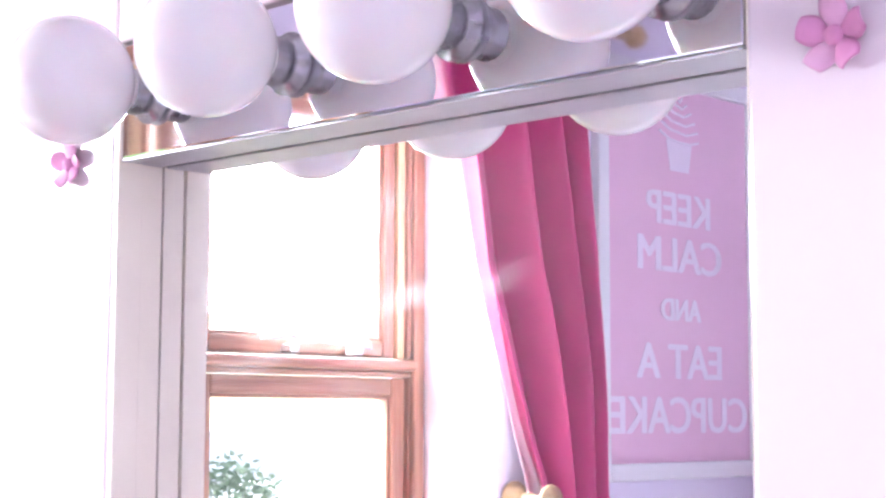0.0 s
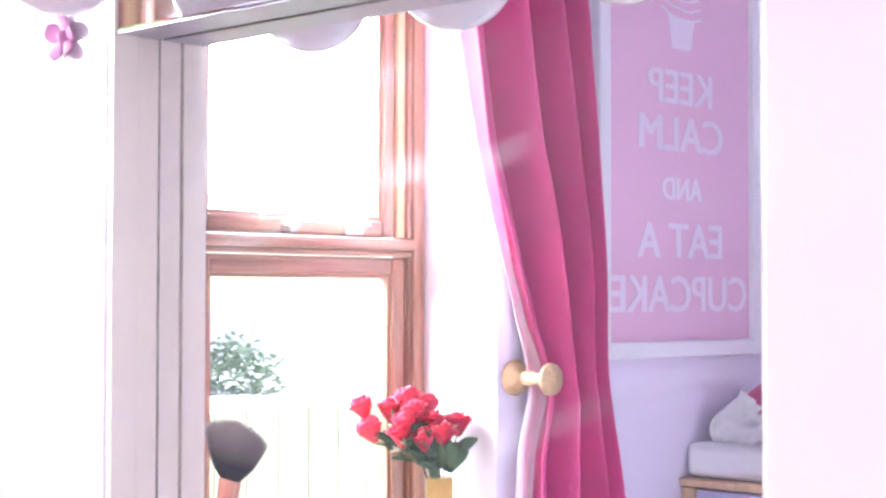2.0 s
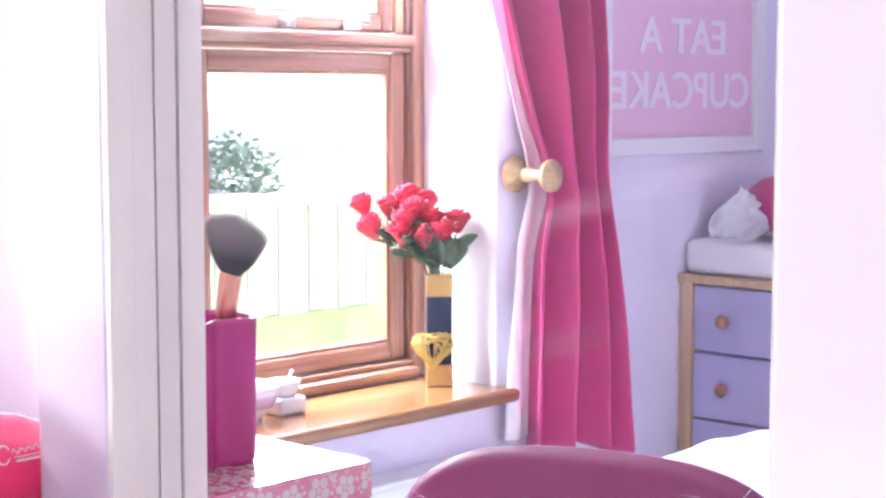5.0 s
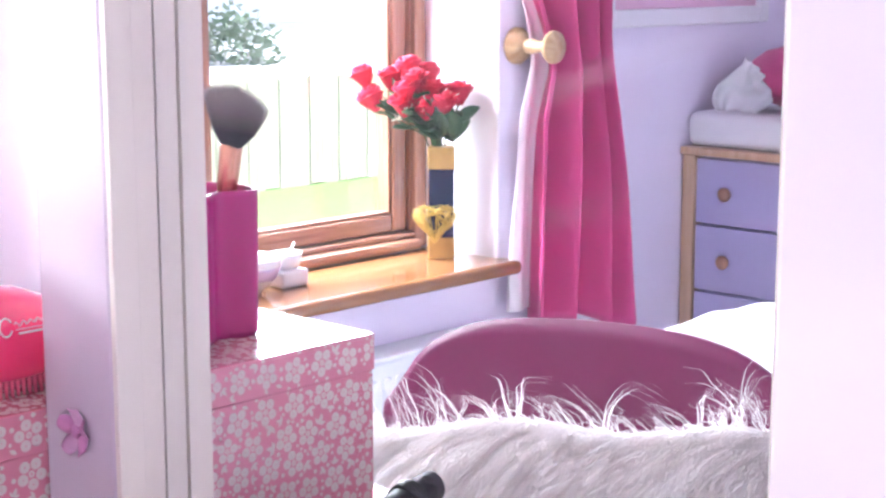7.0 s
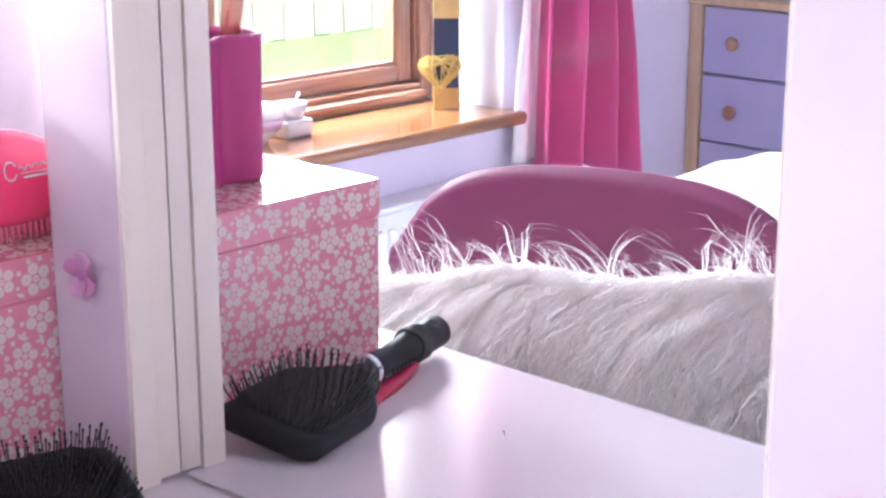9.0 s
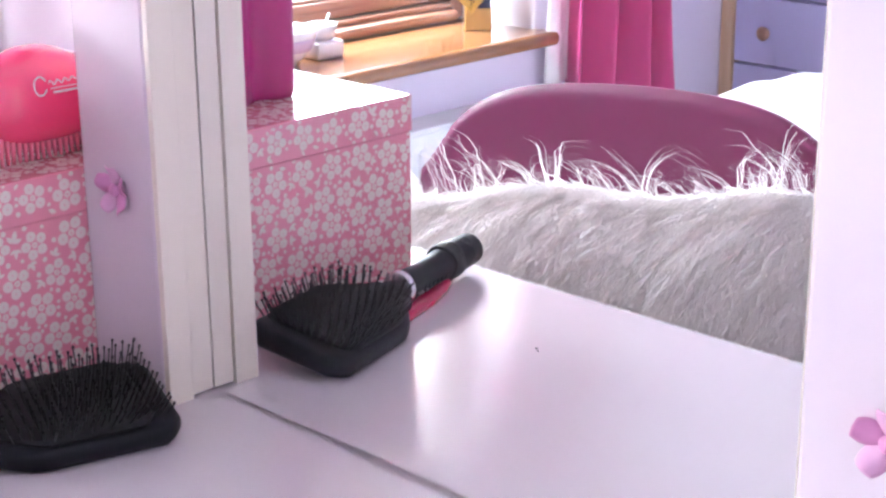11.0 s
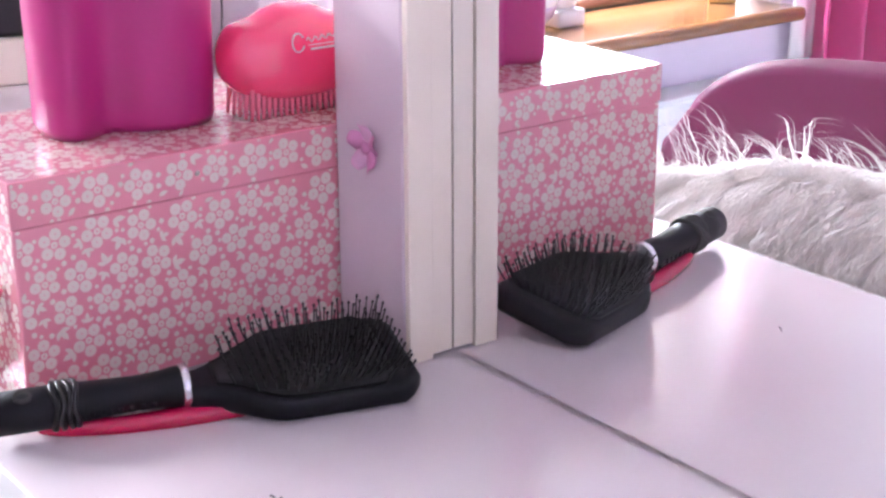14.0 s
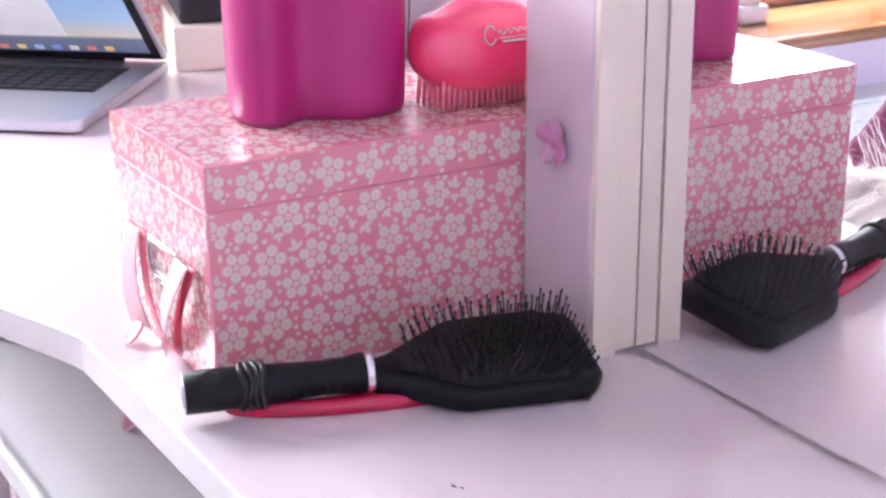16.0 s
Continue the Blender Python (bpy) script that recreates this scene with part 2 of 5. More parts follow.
def screen_material():
    """The lit laptop display: a blue sky over a pale horizon, by height on the panel."""
    m = bpy.data.materials.new("lit_display")
    m.use_nodes = True
    n, l = m.node_tree.nodes, m.node_tree.links
    co, sep, ramp = n.new("ShaderNodeTexCoord"), n.new("ShaderNodeSeparateXYZ"), n.new("ShaderNodeValToRGB")
    l.new(co.outputs["Generated"], sep.inputs[0])
    l.new(sep.outputs["Z"], ramp.inputs[0])
    e = ramp.color_ramp.elements
    e[0].position, e[0].color = 0.0, (0.16, 0.20, 0.30, 1)
    e[1].position, e[1].color = 1.0, (0.10, 0.30, 0.70, 1)
    for p, c in ((0.14, (0.20, 0.24, 0.33, 1)), (0.17, (0.75, 0.72, 0.62, 1)), (0.35, (0.42, 0.62, 0.80, 1))):
        k = e.new(p)
        k.color = c
    b = n["Principled BSDF"]
    l.new(ramp.outputs[0], b.inputs["Base Color"])
    l.new(ramp.outputs[0], b.inputs["Emission Color"])
    b.inputs["Emission Strength"].default_value, b.inputs["Roughness"].default_value = 0.12, 0.1
    return m


M_SCREEN = screen_material()


# ---- mesh helpers ----
def mesh_of(name, bm, mat, smooth=False):
    me = bpy.data.meshes.new(name)
    bm.normal_update()
    bm.to_mesh(me)
    bm.free()
    me.materials.append(mat)
    if smooth:
        me.polygons.foreach_set("use_smooth", [True] * len(me.polygons))
    return me


def part(name, bm, mat, parent=None, label="", smooth=False):
    """One mesh object out of a bmesh, under a thing or a part."""
    ob = new(name, mesh_of(name, bm, mat, smooth))
    if parent:
        ob.parent = parent
    return tagged(ob, label)


def thing(name, x, y, z, label, category, group="", turn=0):
    ob = new(name)
    ob.matrix_basis = pose(x, y, z, 0, 0, turn)
    return tagged(ob, label, category, group)


def structure(ob, label="", category=""):
    return tagged(ob, label, category, kind="structure")


def box(x0, x1, y0, y1, z0, z1, bevel=0.0, seg=2, bm=None):
    """A block between the given planes, with rounded edges."""
    b = bmesh.new()
    bmesh.ops.create_cube(b, size=1)
    for v in b.verts:
        v.co = Vector(((x0 + x1) / 2 + v.co.x * (x1 - x0), (y0 + y1) / 2 + v.co.y * (y1 - y0), (z0 + z1) / 2 + v.co.z * (z1 - z0)))
    if bevel:
        bmesh.ops.bevel(b, geom=b.edges[:], offset=bevel, segments=seg, profile=0.5, affect="EDGES")
    return join(bm, b)


def join(bm, b, m=None):
    if m is not None:
        b.transform(m)
    if bm is None:
        return b
    me = bpy.data.meshes.new("joined")
    b.to_mesh(me)
    b.free()
    bm.from_mesh(me)
    bpy.data.meshes.remove(me)
    return bm


def lathe(profile, steps=28, m=None, bm=None):
    """A turned form round z from rows of radius and height."""
    b = bmesh.new()
    rings = []
    for r, z in profile:
        rings.append([b.verts.new((r * math.cos(2 * math.pi * k / steps), r * math.sin(2 * math.pi * k / steps), z)) for k in range(steps)])
    for lo, hi in zip(rings, rings[1:]):
        for k in range(steps):
            b.faces.new((lo[k], lo[(k + 1) % steps], hi[(k + 1) % steps], hi[k]))
    b.faces.new(rings[0][::-1])
    b.faces.new(rings[-1])
    return join(bm, b, m)


def slab(outline, z0, z1, bevel=0.0, seg=2, m=None, bm=None):
    """An outline in x and y, raised from z0 to z1."""
    b = bmesh.new()
    lo = [b.verts.new((x, y, z0)) for x, y in outline]
    hi = [b.verts.new((x, y, z1)) for x, y in outline]
    n = len(outline)
    for k in range(n):
        b.faces.new((lo[k], lo[(k + 1) % n], hi[(k + 1) % n], hi[k]))
    b.faces.new(lo[::-1])
    b.faces.new(hi)
    bmesh.ops.recalc_face_normals(b, faces=b.faces[:])
    if bevel:
        flat = [e for e in b.edges if abs(e.verts[0].co.z - e.verts[1].co.z) < 1e-6]
        bmesh.ops.bevel(b, geom=flat, offset=bevel, segments=seg, profile=0.5, affect="EDGES")
    return join(bm, b, m)


def tube(points, radius, steps=8, bm=None, m=None, taper=None):
    """A round bar along points."""
    b = bmesh.new()
    pts = [Vector(p) for p in points]
    rings = []
    for k, p in enumerate(pts):
        d = (pts[min(k + 1, len(pts) - 1)] - pts[max(k - 1, 0)]).normalized()
        u = d.orthogonal().normalized() if k == 0 else (u - d * u.dot(d)).normalized()
        w = d.cross(u)
        r = radius * (taper[k] if taper else 1)
        rings.append([b.verts.new(p + r * (math.cos(2 * math.pi * j / steps) * u + math.sin(2 * math.pi * j / steps) * w)) for j in range(steps)])
    for lo, hi in zip(rings, rings[1:]):
        for j in range(steps):
            b.faces.new((lo[j], lo[(j + 1) % steps], hi[(j + 1) % steps], hi[j]))
    b.faces.new(rings[0][::-1])
    b.faces.new(rings[-1])
    return join(bm, b, m)


def sheet(nu, nv, f, bm=None, closed=False):
    """A curved sheet: f(u, v) with u and v from 0 to 1."""
    b = bmesh.new()
    g = [[b.verts.new(f(i / nu, j / nv)) for j in range(nv + 1)] for i in range(nu + 1)]
    for i in range(nu):
        for j in range(nv):
            b.faces.new((g[i][j], g[i + 1][j], g[i + 1][j + 1], g[i][j + 1]))
    return join(bm, b)


def thicken(bm, t):
    bmesh.ops.recalc_face_normals(bm, faces=bm.faces[:])
    bmesh.ops.solidify(bm, geom=bm.faces[:], thickness=t)
    return bm


def smoothstep(a, b, x):
    t = min(max((x - a) / (b - a), 0), 1)
    return t * t * (3 - 2 * t)


# ---- room ----
XW, X2, Y1, Y2, TOP = -1.5, 1.5, -3.3, 0.34, 2.4
WY0, WY1, WZ0, WZ1 = -2.014, -0.34, 0.51, 1.91  # window opening
OUT = -1.84

structure(part("floor", box(-1.84, X2 + 0.2, Y1 - 0.2, Y2 + 0.2, -0.15, 0, 0), M_CARPET), "pale grey carpeted bedroom floor", "floor")
structure(part("ceiling", box(-2.3, X2 + 0.2, Y1 - 0.2, Y2 + 0.2, TOP, TOP + 0.15), M_CEIL), "white painted bedroom ceiling", "ceiling")
w = box(OUT, XW, Y1 - 0.2, WY0, 0, TOP)
box(OUT, XW, WY1, Y2 + 0.2, 0, TOP, bm=w)
box(OUT, XW, WY0, WY1, 0, WZ0 - 0.002, bm=w)
box(OUT, XW, WY0, WY1, WZ1, TOP, bm=w)
structure(part("wall_west", w, M_WALL), "lilac painted wall round the deep window opening", "wall")
structure(part("wall_north", box(XW, X2, Y2, Y2 + 0.2, 0, TOP), M_WALL), "lilac painted wall behind the desk", "wall")
structure(part("wall_south", box(XW, X2, Y1 - 0.2, Y1, 0, TOP), M_WALL), "lilac painted wall behind the bed", "wall")
structure(part("wall_east", box(X2, X2 + 0.2, Y1 - 0.2, Y2 + 0.2, 0, TOP), M_WALL), "lilac painted wall of the bedroom", "wall")
r = box(OUT + 0.05, XW - 0.001, WY0, WY0 + 0.004, WZ0, WZ1)
box(OUT + 0.05, XW - 0.001, WY1 - 0.004, WY1, WZ0, WZ1, bm=r)
box(OUT + 0.05, XW - 0.001, WY0 + 0.004, WY1 - 0.004, WZ1 - 0.004, WZ1, bm=r)
structure(part("trim", r, M_REVEAL), "white painted plaster lining of the window opening", "window reveal")
cv = sheet(2, 8, lambda u, v: Vector((XW + 0.09 * (1 - math.sin(v * math.pi / 2)), Y1 + u * (Y2 - Y1), TOP - 0.09 * (1 - math.cos(v * math.pi / 2)))))
structure(part("trim", cv, M_CEIL, smooth=True), "white curved coving along the wall top", "coving")
structure(part("baseboard", box(XW, XW + 0.018, Y1, Y2, 0, 0.11, 0.004), M_WHITE), "white painted skirting board", "skirting")

# window: stained pine casement, two lights wide, two high
WP = -1.735  # room side of the sashes
window = structure(thing("window_1", WP, -1.36, 0.54, "stained pine casement window with small top lights", "window"))


def wpart(name, y0, y1, z0, z1, mat, x0=-0.055, x1=0.0, bevel=0.006):
    """A member between heights and between distances from the mirror wall."""
    return part(name, box(x0, x1, 1.36 - y1, 1.36 - y0, z0 - 0.54, z1 - 0.54, bevel), mat, window)


wpart("window_frame", 1.974, 2.0095, 0.543, 1.905, M_PINE_V, x1=0.021)
wpart("window_frame", 0.344, 0.384, 0.543, 1.905, M_PINE_V, x1=0.021)
wpart("window_frame", 0.384, 1.974, 0.543, 0.567, M_PINE_H, x1=0.045, bevel=0.009)
wpart("window_frame", 0.384, 1.974, 0.567, 0.580, M_PINE_H, x1=0.020, bevel=0.004)
wpart("window_frame", 0.384, 1.974, 1.865, 1.905, M_PINE_H, x1=0.021)
wpart("transom", 0.384, 1.974, 1.281, 1.306, M_PINE_H, x1=0.034, bevel=0.008)
wpart("drip_bead", 0.384, 1.974, 1.268, 1.281, M_PINE_H, x1=0.014, bevel=0.004)
for q in (1.326, 0.832):
    wpart("mullion", q, q + 0.042, 0.580, 1.268, M_PINE_V, x1=0.018)
    wpart("mullion", q, q + 0.042, 1.306, 1.865, M_PINE_V, x1=0.018)
for a, b2 in ((1.370, 1.972), (0.876, 1.310), (0.386, 0.830)):
    for z0, z1, rail, edge, end in ((0.582, 1.266, 0.040, 0.042, b2 - 0.006), (1.310, 1.863, 0.038, 0.036, b2 - 0.040)):
        wpart("sash_stile", end - edge, end, z0, z1, M_PINE_V)
        wpart("sash_stile", a, a + edge, z0, z1, M_PINE_V)
        wpart("sash_rail", a + edge, end - edge, z0, z0 + rail, M_PINE_H, x1=-0.001)
        wpart("sash_rail", a + edge, end - edge, z1 - rail, z1, M_PINE_H, x1=-0.001)
        for q in (end - edge - 0.008, a + edge):
            wpart("glazing_bead", q, q + 0.008, z0 + rail, z1 - rail, M_PINE_V, x0=-0.030, x1=-0.008, bevel=0.002)
        for q in (z0 + rail, z1 - rail - 0.008):
            wpart("glazing_bead", a + edge + 0.008, end - edge - 0.008, q, q + 0.008, M_PINE_H, x0=-0.030, x1=-0.008, bevel=0.002)
        pane = wpart("pane", a + edge - 0.004, end - edge + 0.004, z0 + rail - 0.004, z1 - rail + 0.004, M_GLASS, x0=-0.036, x1=-0.032, bevel=0)
        pane.visible_shadow = False
    wpart("frame_stop", b2 - 0.0055, b2, 0.582, 1.266, M_PINE_V, x0=-0.040, x1=0.010, bevel=0.003)
    wpart("draught_bead", b2 - 0.038, b2 - 0.014, 1.310, 1.863, M_BEAD, x0=-0.040, x1=0.006, bevel=0.003)
    wpart("frame_stop", b2 - 0.013, b2, 1.310, 1.863, M_PINE_V, x0=-0.040, x1=0.014, bevel=0.003)
# stay: pivot, long arm with a curled end, and two pegs on the rail
arm = tube([(0.022, -0.215, 0.812), (0.030, -0.235, 0.806), (0.032, -0.33, 0.802), (0.032, -0.455, 0.797), (0.028, -0.468, 0.790)], 0.0075, 10, taper=(0.7, 1.0, 1.1, 1.25, 0.8))
tube([(0.028, -0.16, 0.803), (0.034, -0.19, 0.806), (0.034, -0.225, 0.811), (0.032, -0.25, 0.803)], 0.0062, 10, bm=arm, taper=(0.9, 1.3, 1, 0.8))
part("casement_stay", arm, M_PORCELAIN, window, "white metal casement stay", True)
for q in (-0.245, -0.43):
    part("stay_peg", box(0.0, 0.036, q - 0.012, q + 0.012, 0.772, 0.792, 0.004), M_STEEL if q > -0.3 else M_PORCELAIN, window, "small metal stay peg")

sill = structure(part("window_sill", box(-1.735, -1.445, -2.036, -0.30, 0.509, 0.54, 0.0), M_SILL), "varnished golden pine window sill board", "window sill")
bs = bmesh.new()
bs.from_mesh(sill.data)
bmesh.ops.bevel(bs, geom=[e for e in bs.edges if all(v.co.x > -1.46 for v in e.verts) or all(v.co.y < -2.0 for v in e.verts)], offset=0.013, segments=4, profile=0.5, affect="EDGES")
bs.to_mesh(sill.data)
bs.free()

# radiator below the window
rad = thing("radiator", -1.448, -1.36, 0.0, "white enamelled panel radiator under the window", "radiator")
rb = box(0.012, 0.030, -0.62, 0.60, 0.06, 0.398, 0.007)
for k in range(30):
    box(0.026, 0.036, -0.60 + k * 0.04, -0.575 + k * 0.04, 0.09, 0.365, 0.004, 1, bm=rb)
part("panel", rb, M_RADIATOR, rad)
part("rear_panel", box(-0.046, -0.028, -0.62, 0.60, 0.06, 0.398, 0.007), M_RADIATOR, rad)
part("top_grille", box(-0.050, 0.036, -0.625, 0.605, 0.399, 0.409, 0.003), M_RADIATOR, rad)
for q in (-0.626, 0.602):
    part("end_cap", box(-0.048, 0.034, q, q + 0.005, 0.07, 0.398, 0.002), M_RADIATOR, rad)
for q in (-0.5, 0.5):
    part("bracket", box(-0.030, 0.014, q - 0.02, q + 0.02, 0.0, 0.2, 0.003), M_RADIATOR, rad)

# ---- curtain ----
curtain = thing("curtain", XW + 0.02, -2.1, 0.0, "cerise pink gathered curtain held back on a wooden knob", "curtain")
C_NEAR = ((0.36, 2.028), (0.46, 2.034), (0.66, 2.048), (0.83, 2.060), (0.95, 2.096), (1.05, 2.068), (1.12, 2.034), (1.23, 1.990), (1.36, 1.944), (1.50, 1.890), (1.66, 1.858), (1.80, 1.828), (2.06, 1.765))
C_FAR = ((0.36, 2.388), (0.47, 2.368), (0.62, 2.348), (0.81, 2.318), (1.02, 2.290), (1.24, 2.270), (1.53, 2.245), (1.88, 2.210), (2.06, 2.196))
C_LINING = ((0.42, 2.004), (0.61, 2.012), (0.70, 2.020), (0.85, 2.036), (0.97, 2.070), (1.05, 2.056), (1.14, 2.022), (1.27, 1.978), (1.51, 1.905), (2.06, 1.79))


def along(rows, z):
    return float(np.interp(z, [r[0] for r in rows], [r[1] for r in rows]))


def drape(u, v):
    """Deep uneven pleats: a narrow hem fold, a shaded valley, one broad full fold, and two that close it."""
    z0 = 0.405 - 0.05 * u + 0.012 * math.sin(2 * math.pi * 4.2 * u)
    z = z0 + v * (2.06 - z0)
    near, far = along(C_NEAR, z), along(C_FAR, z)
    pinch = 1 - 0.45 * math.exp(-((z - 0.99) / 0.16) ** 2)
    w = u + 0.030 * math.sin(2.1 * v + 5 * u) + 0.018 * noise.noise((u * 3, v * 1.6, 7))
    ph = 2 * math.pi * (2.95 * w + 0.35 * w * w) + 1.0
    lobe = math.sin(ph) + 0.30 * math.sin(2 * ph + 0.8) + 0.12 * math.sin(3 * ph)
    amp = 0.058 * pinch * (0.70 + 0.6 * noise.noise((u * 3.2, v * 1.1, 2)) + 0.25 * math.sin(math.pi * u))
    x = 0.052 + amp * lobe + 0.006 * noise.noise((u * 9, v * 5, 1)) + 0.0015 * noise.noise((u * 30, v * 22, 3))
    y = near + u * (far - near) + 0.010 * pinch * math.cos(ph) * math.sin(math.pi * u)
    return Vector((x, 2.1 - y, z))


part("cloth", thicken(sheet(220, 80, drape), 0.003), M_CURTAIN, curtain, smooth=True)


def lining(u, v):
    z = 0.425 + v * 1.6
    y0, y1 = along(C_LINING, z) + 0.006 * noise.noise((v * 9, 2, 0)), along(C_NEAR, z) + 0.05
    return Vector((0.012 + 0.012 * math.sin(5 * u + 4 * v) + 0.012 * u, 2.1 - (y0 + u * (y1 - y0)), z))


part("lining", thicken(sheet(16, 60, lining), 0.002), M_LINING, curtain, "white cotton lining", True)
pole = thing("curtain_pole", XW + 0.08, -1.36, 2.08, "turned wooden curtain pole above the window", "curtain pole")
part("rod", tube([(0, -1.1, 0), (0, 1.3, 0)], 0.014, 14), M_KNOBWOOD, pole, smooth=True)
for s in (-1, 1):
    part("bracket", box(-0.078, 0.01, s * 0.98 - 0.012, s * 0.98 + 0.012, -0.03, 0.0, 0.004), M_KNOBWOOD, pole)
    part("finial", lathe([(0.002, 0), (0.02, 0.004), (0.03, 0.025), (0.022, 0.045), (0.004, 0.055)], 16, pose(0, 0.1 + s * 1.2, 0, -90 * s)), M_KNOBWOOD, pole, smooth=True)
hold = thing("curtain_holdback", XW, -2.062, 1.002, "turned beech curtain holdback on the wall", "curtain holdback")
part("base", lathe([(0.026, 0), (0.040, 0.004), (0.040, 0.012), (0.030, 0.018), (0.032, 0.024), (0.018, 0.030), (0.014, 0.04)], 28, pose(0, 0, 0, 0, 90, 0)), M_KNOBWOOD, hold, smooth=True)
part("stem", lathe([(0.014, 0.03), (0.017, 0.05), (0.011, 0.075), (0.015, 0.085), (0.011, 0.10)], 20, pose(0, 0, 0, 0, 90, 0)), M_KNOBWOOD, hold, smooth=True)
part("knob", lathe([(0.011, 0.095), (0.030, 0.100), (0.036, 0.108), (0.034, 0.116), (0.026, 0.118), (0.025, 0.123), (0.016, 0.124), (0.014, 0.128), (0.003, 0.130)], 28, pose(0, 0, 0, 0, 90, 0)), M_KNOBWOOD, hold, smooth=True)

# ---- poster ----
poster = thing("framed_poster", XW, -2.690, 1.072, "large pink cupcake poster in a white frame", "poster")
PW, PH, FB = 0.304, 0.935, 0.042
part("paper", box(0.006, 0.010, -PW, PW, 0, PH), M_POSTER, poster)
for nm, d in (("frame_side", (-PW - FB, -PW, -FB, PH + FB)), ("frame_side", (PW, PW + FB, -FB, PH + FB)), ("frame_rail", (-PW, PW, -FB, 0)), ("frame_rail", (-PW, PW, PH, PH + FB))):
    part(nm, box(0.001, 0.026, *d, 0.004), M_FRAMEWHITE, poster)


def lettering(text, height, y, z, width, mat, parent, x=0.0115, name="lettering"):
    """Raised words that read along +y on a wall that faces +x, fitted to a width."""
    cu = bpy.data.curves.new(name, "FONT")
    cu.body, cu.size, cu.align_x, cu.extrude, cu.resolution_u, cu.offset = text, height / 0.73, "CENTER", 0.0005, 4, 0.0
    tmp = bpy.data.objects.new(name, cu)
    scene.collection.objects.link(tmp)
    me = bpy.data.meshes.new_from_object(tmp.evaluated_get(bpy.context.evaluated_depsgraph_get()))
    bpy.data.objects.remove(tmp)
    b = bmesh.new()
    b.from_mesh(me)
    span = max(v.co.x for v in b.verts) - min(v.co.x for v in b.verts)
    s = width / span
    for dx, dy in ((0.004, 0), (-0.004, 0), (0, 0.0015), (0, -0.0015)):
        b2 = bmesh.new()
        b2.from_mesh(me)
        join(b, b2, Matrix.Translation((dx, dy, 0.0001 * (1 + (dx > 0) + 2 * (dy > 0) + 3 * (dy < 0)))))
    b.transform(Matrix(((0, 0, 1, x), (s, 0, 0, y), (0, 1, 0, z), (0, 0, 0, 1))))
    return part(name, b, mat, parent)


for text, zt, hh, wd in (("KEEP", 0.586, 0.085, 0.267), ("CALM", 0.469, 0.088, 0.352), ("AND", 0.348, 0.056, 0.165), ("EAT A", 0.205, 0.088, 0.355), ("CUPCAKE", 0.072, 0.091, 0.575)):
    lettering(text, hh, 0.0, zt, wd, M_POSTERTEXT, poster)
ck = slab([(-0.055, 0.80), (-0.040, 0.722), (0.040, 0.722), (0.055, 0.80)], 0.0112, 0.0125)
ck.transform(Matrix(((0, 0, 1, 0), (1, 0, 0, 0), (0, 1, 0, 0), (0, 0, 0, 1))))
for k, (hw, zz) in enumerate(((0.084, 0.805), (0.080, 0.83), (0.068, 0.853), (0.052, 0.876), (0.034, 0.896), (0.015, 0.912))):
    tube([(0.0115, -hw, zz), (0.0115, -hw * 0.4, zz - 0.012), (0.0115, hw * 0.5, zz - 0.004), (0.0115, hw, zz + 0.014)], 0.0035, 6, bm=ck)
part("cupcake_emblem", ck, M_POSTERTEXT, poster)

# ---- chest of drawers ----
chest = thing("chest_of_drawers", XW + 0.004, -2.70, 0.0, "lilac drawers in a pale beech carcass by the wall", "chest of drawers")
CW, CD, CH = 0.62, 0.42, 0.733
part("top", box(-0.002, CW + 0.006, -CD, 0.014, CH - 0.020, CH, 0.004), M_BEECH, chest)
part("side_panel", box(0.0, 0.036, -CD, 0.004, 0, CH - 0.021, 0.002), M_BEECH, chest)
part("side_panel", box(CW - 0.036, CW, -CD, 0.004, 0, CH - 0.021, 0.002), M_BEECH, chest)
part("back_panel", box(0.037, CW - 0.037, -CD, -CD + 0.01, 0.03, CH - 0.022), M_BEECH, chest)
for k in range(4):
    z1 = CH - 0.026 - k * 0.167
    d = part("drawer", box(0.040, CW - 0.040, -CD + 0.02, 0.0, z1 - 0.161, z1, 0.003), M_LILACFRONT, chest, "lilac painted drawer")
    for q in (0.135, CW - 0.135):
        part("knob", lathe([(0.006, 0), (0.007, 0.010), (0.016, 0.014), (0.018, 0.022), (0.012, 0.028), (0.002, 0.029)], 18, pose(q, 0, z1 - 0.082, -90)), M_PINE_V, d, "turned wooden knob", True)

linen = thing("folded_linen", XW + 0.20, -2.86, CH, "folded white cotton linen on the drawers", "linen")
part("fold", join(None, box(-0.195, 0.33, -0.15, 0.155, 0.0, 0.086, 0.024, 4)), M_FABRIC, linen, smooth=True)
bag = thing("pink_bag", XW + 0.27, -2.88, CH + 0.086, "cerise cloth bag lying on folded linen", "bag")
part("body", sheet(24, 12, lambda u, v: Vector((0.20 * math.cos(2 * math.pi * u) * math.sin(math.pi * v), 0.11 * math.sin(2 * math.pi * u) * math.sin(math.pi * v), 0.085 * (1 - math.cos(math.pi * v)) * (1 + 0.1 * noise.noise((u * 6, v * 5, 0)))))), M_CURTAIN, bag, smooth=True)
tis = thing("white_tissue", XW + 0.145, -2.75, CH + 0.086, "crumpled white tissue paper standing on linen", "tissue")


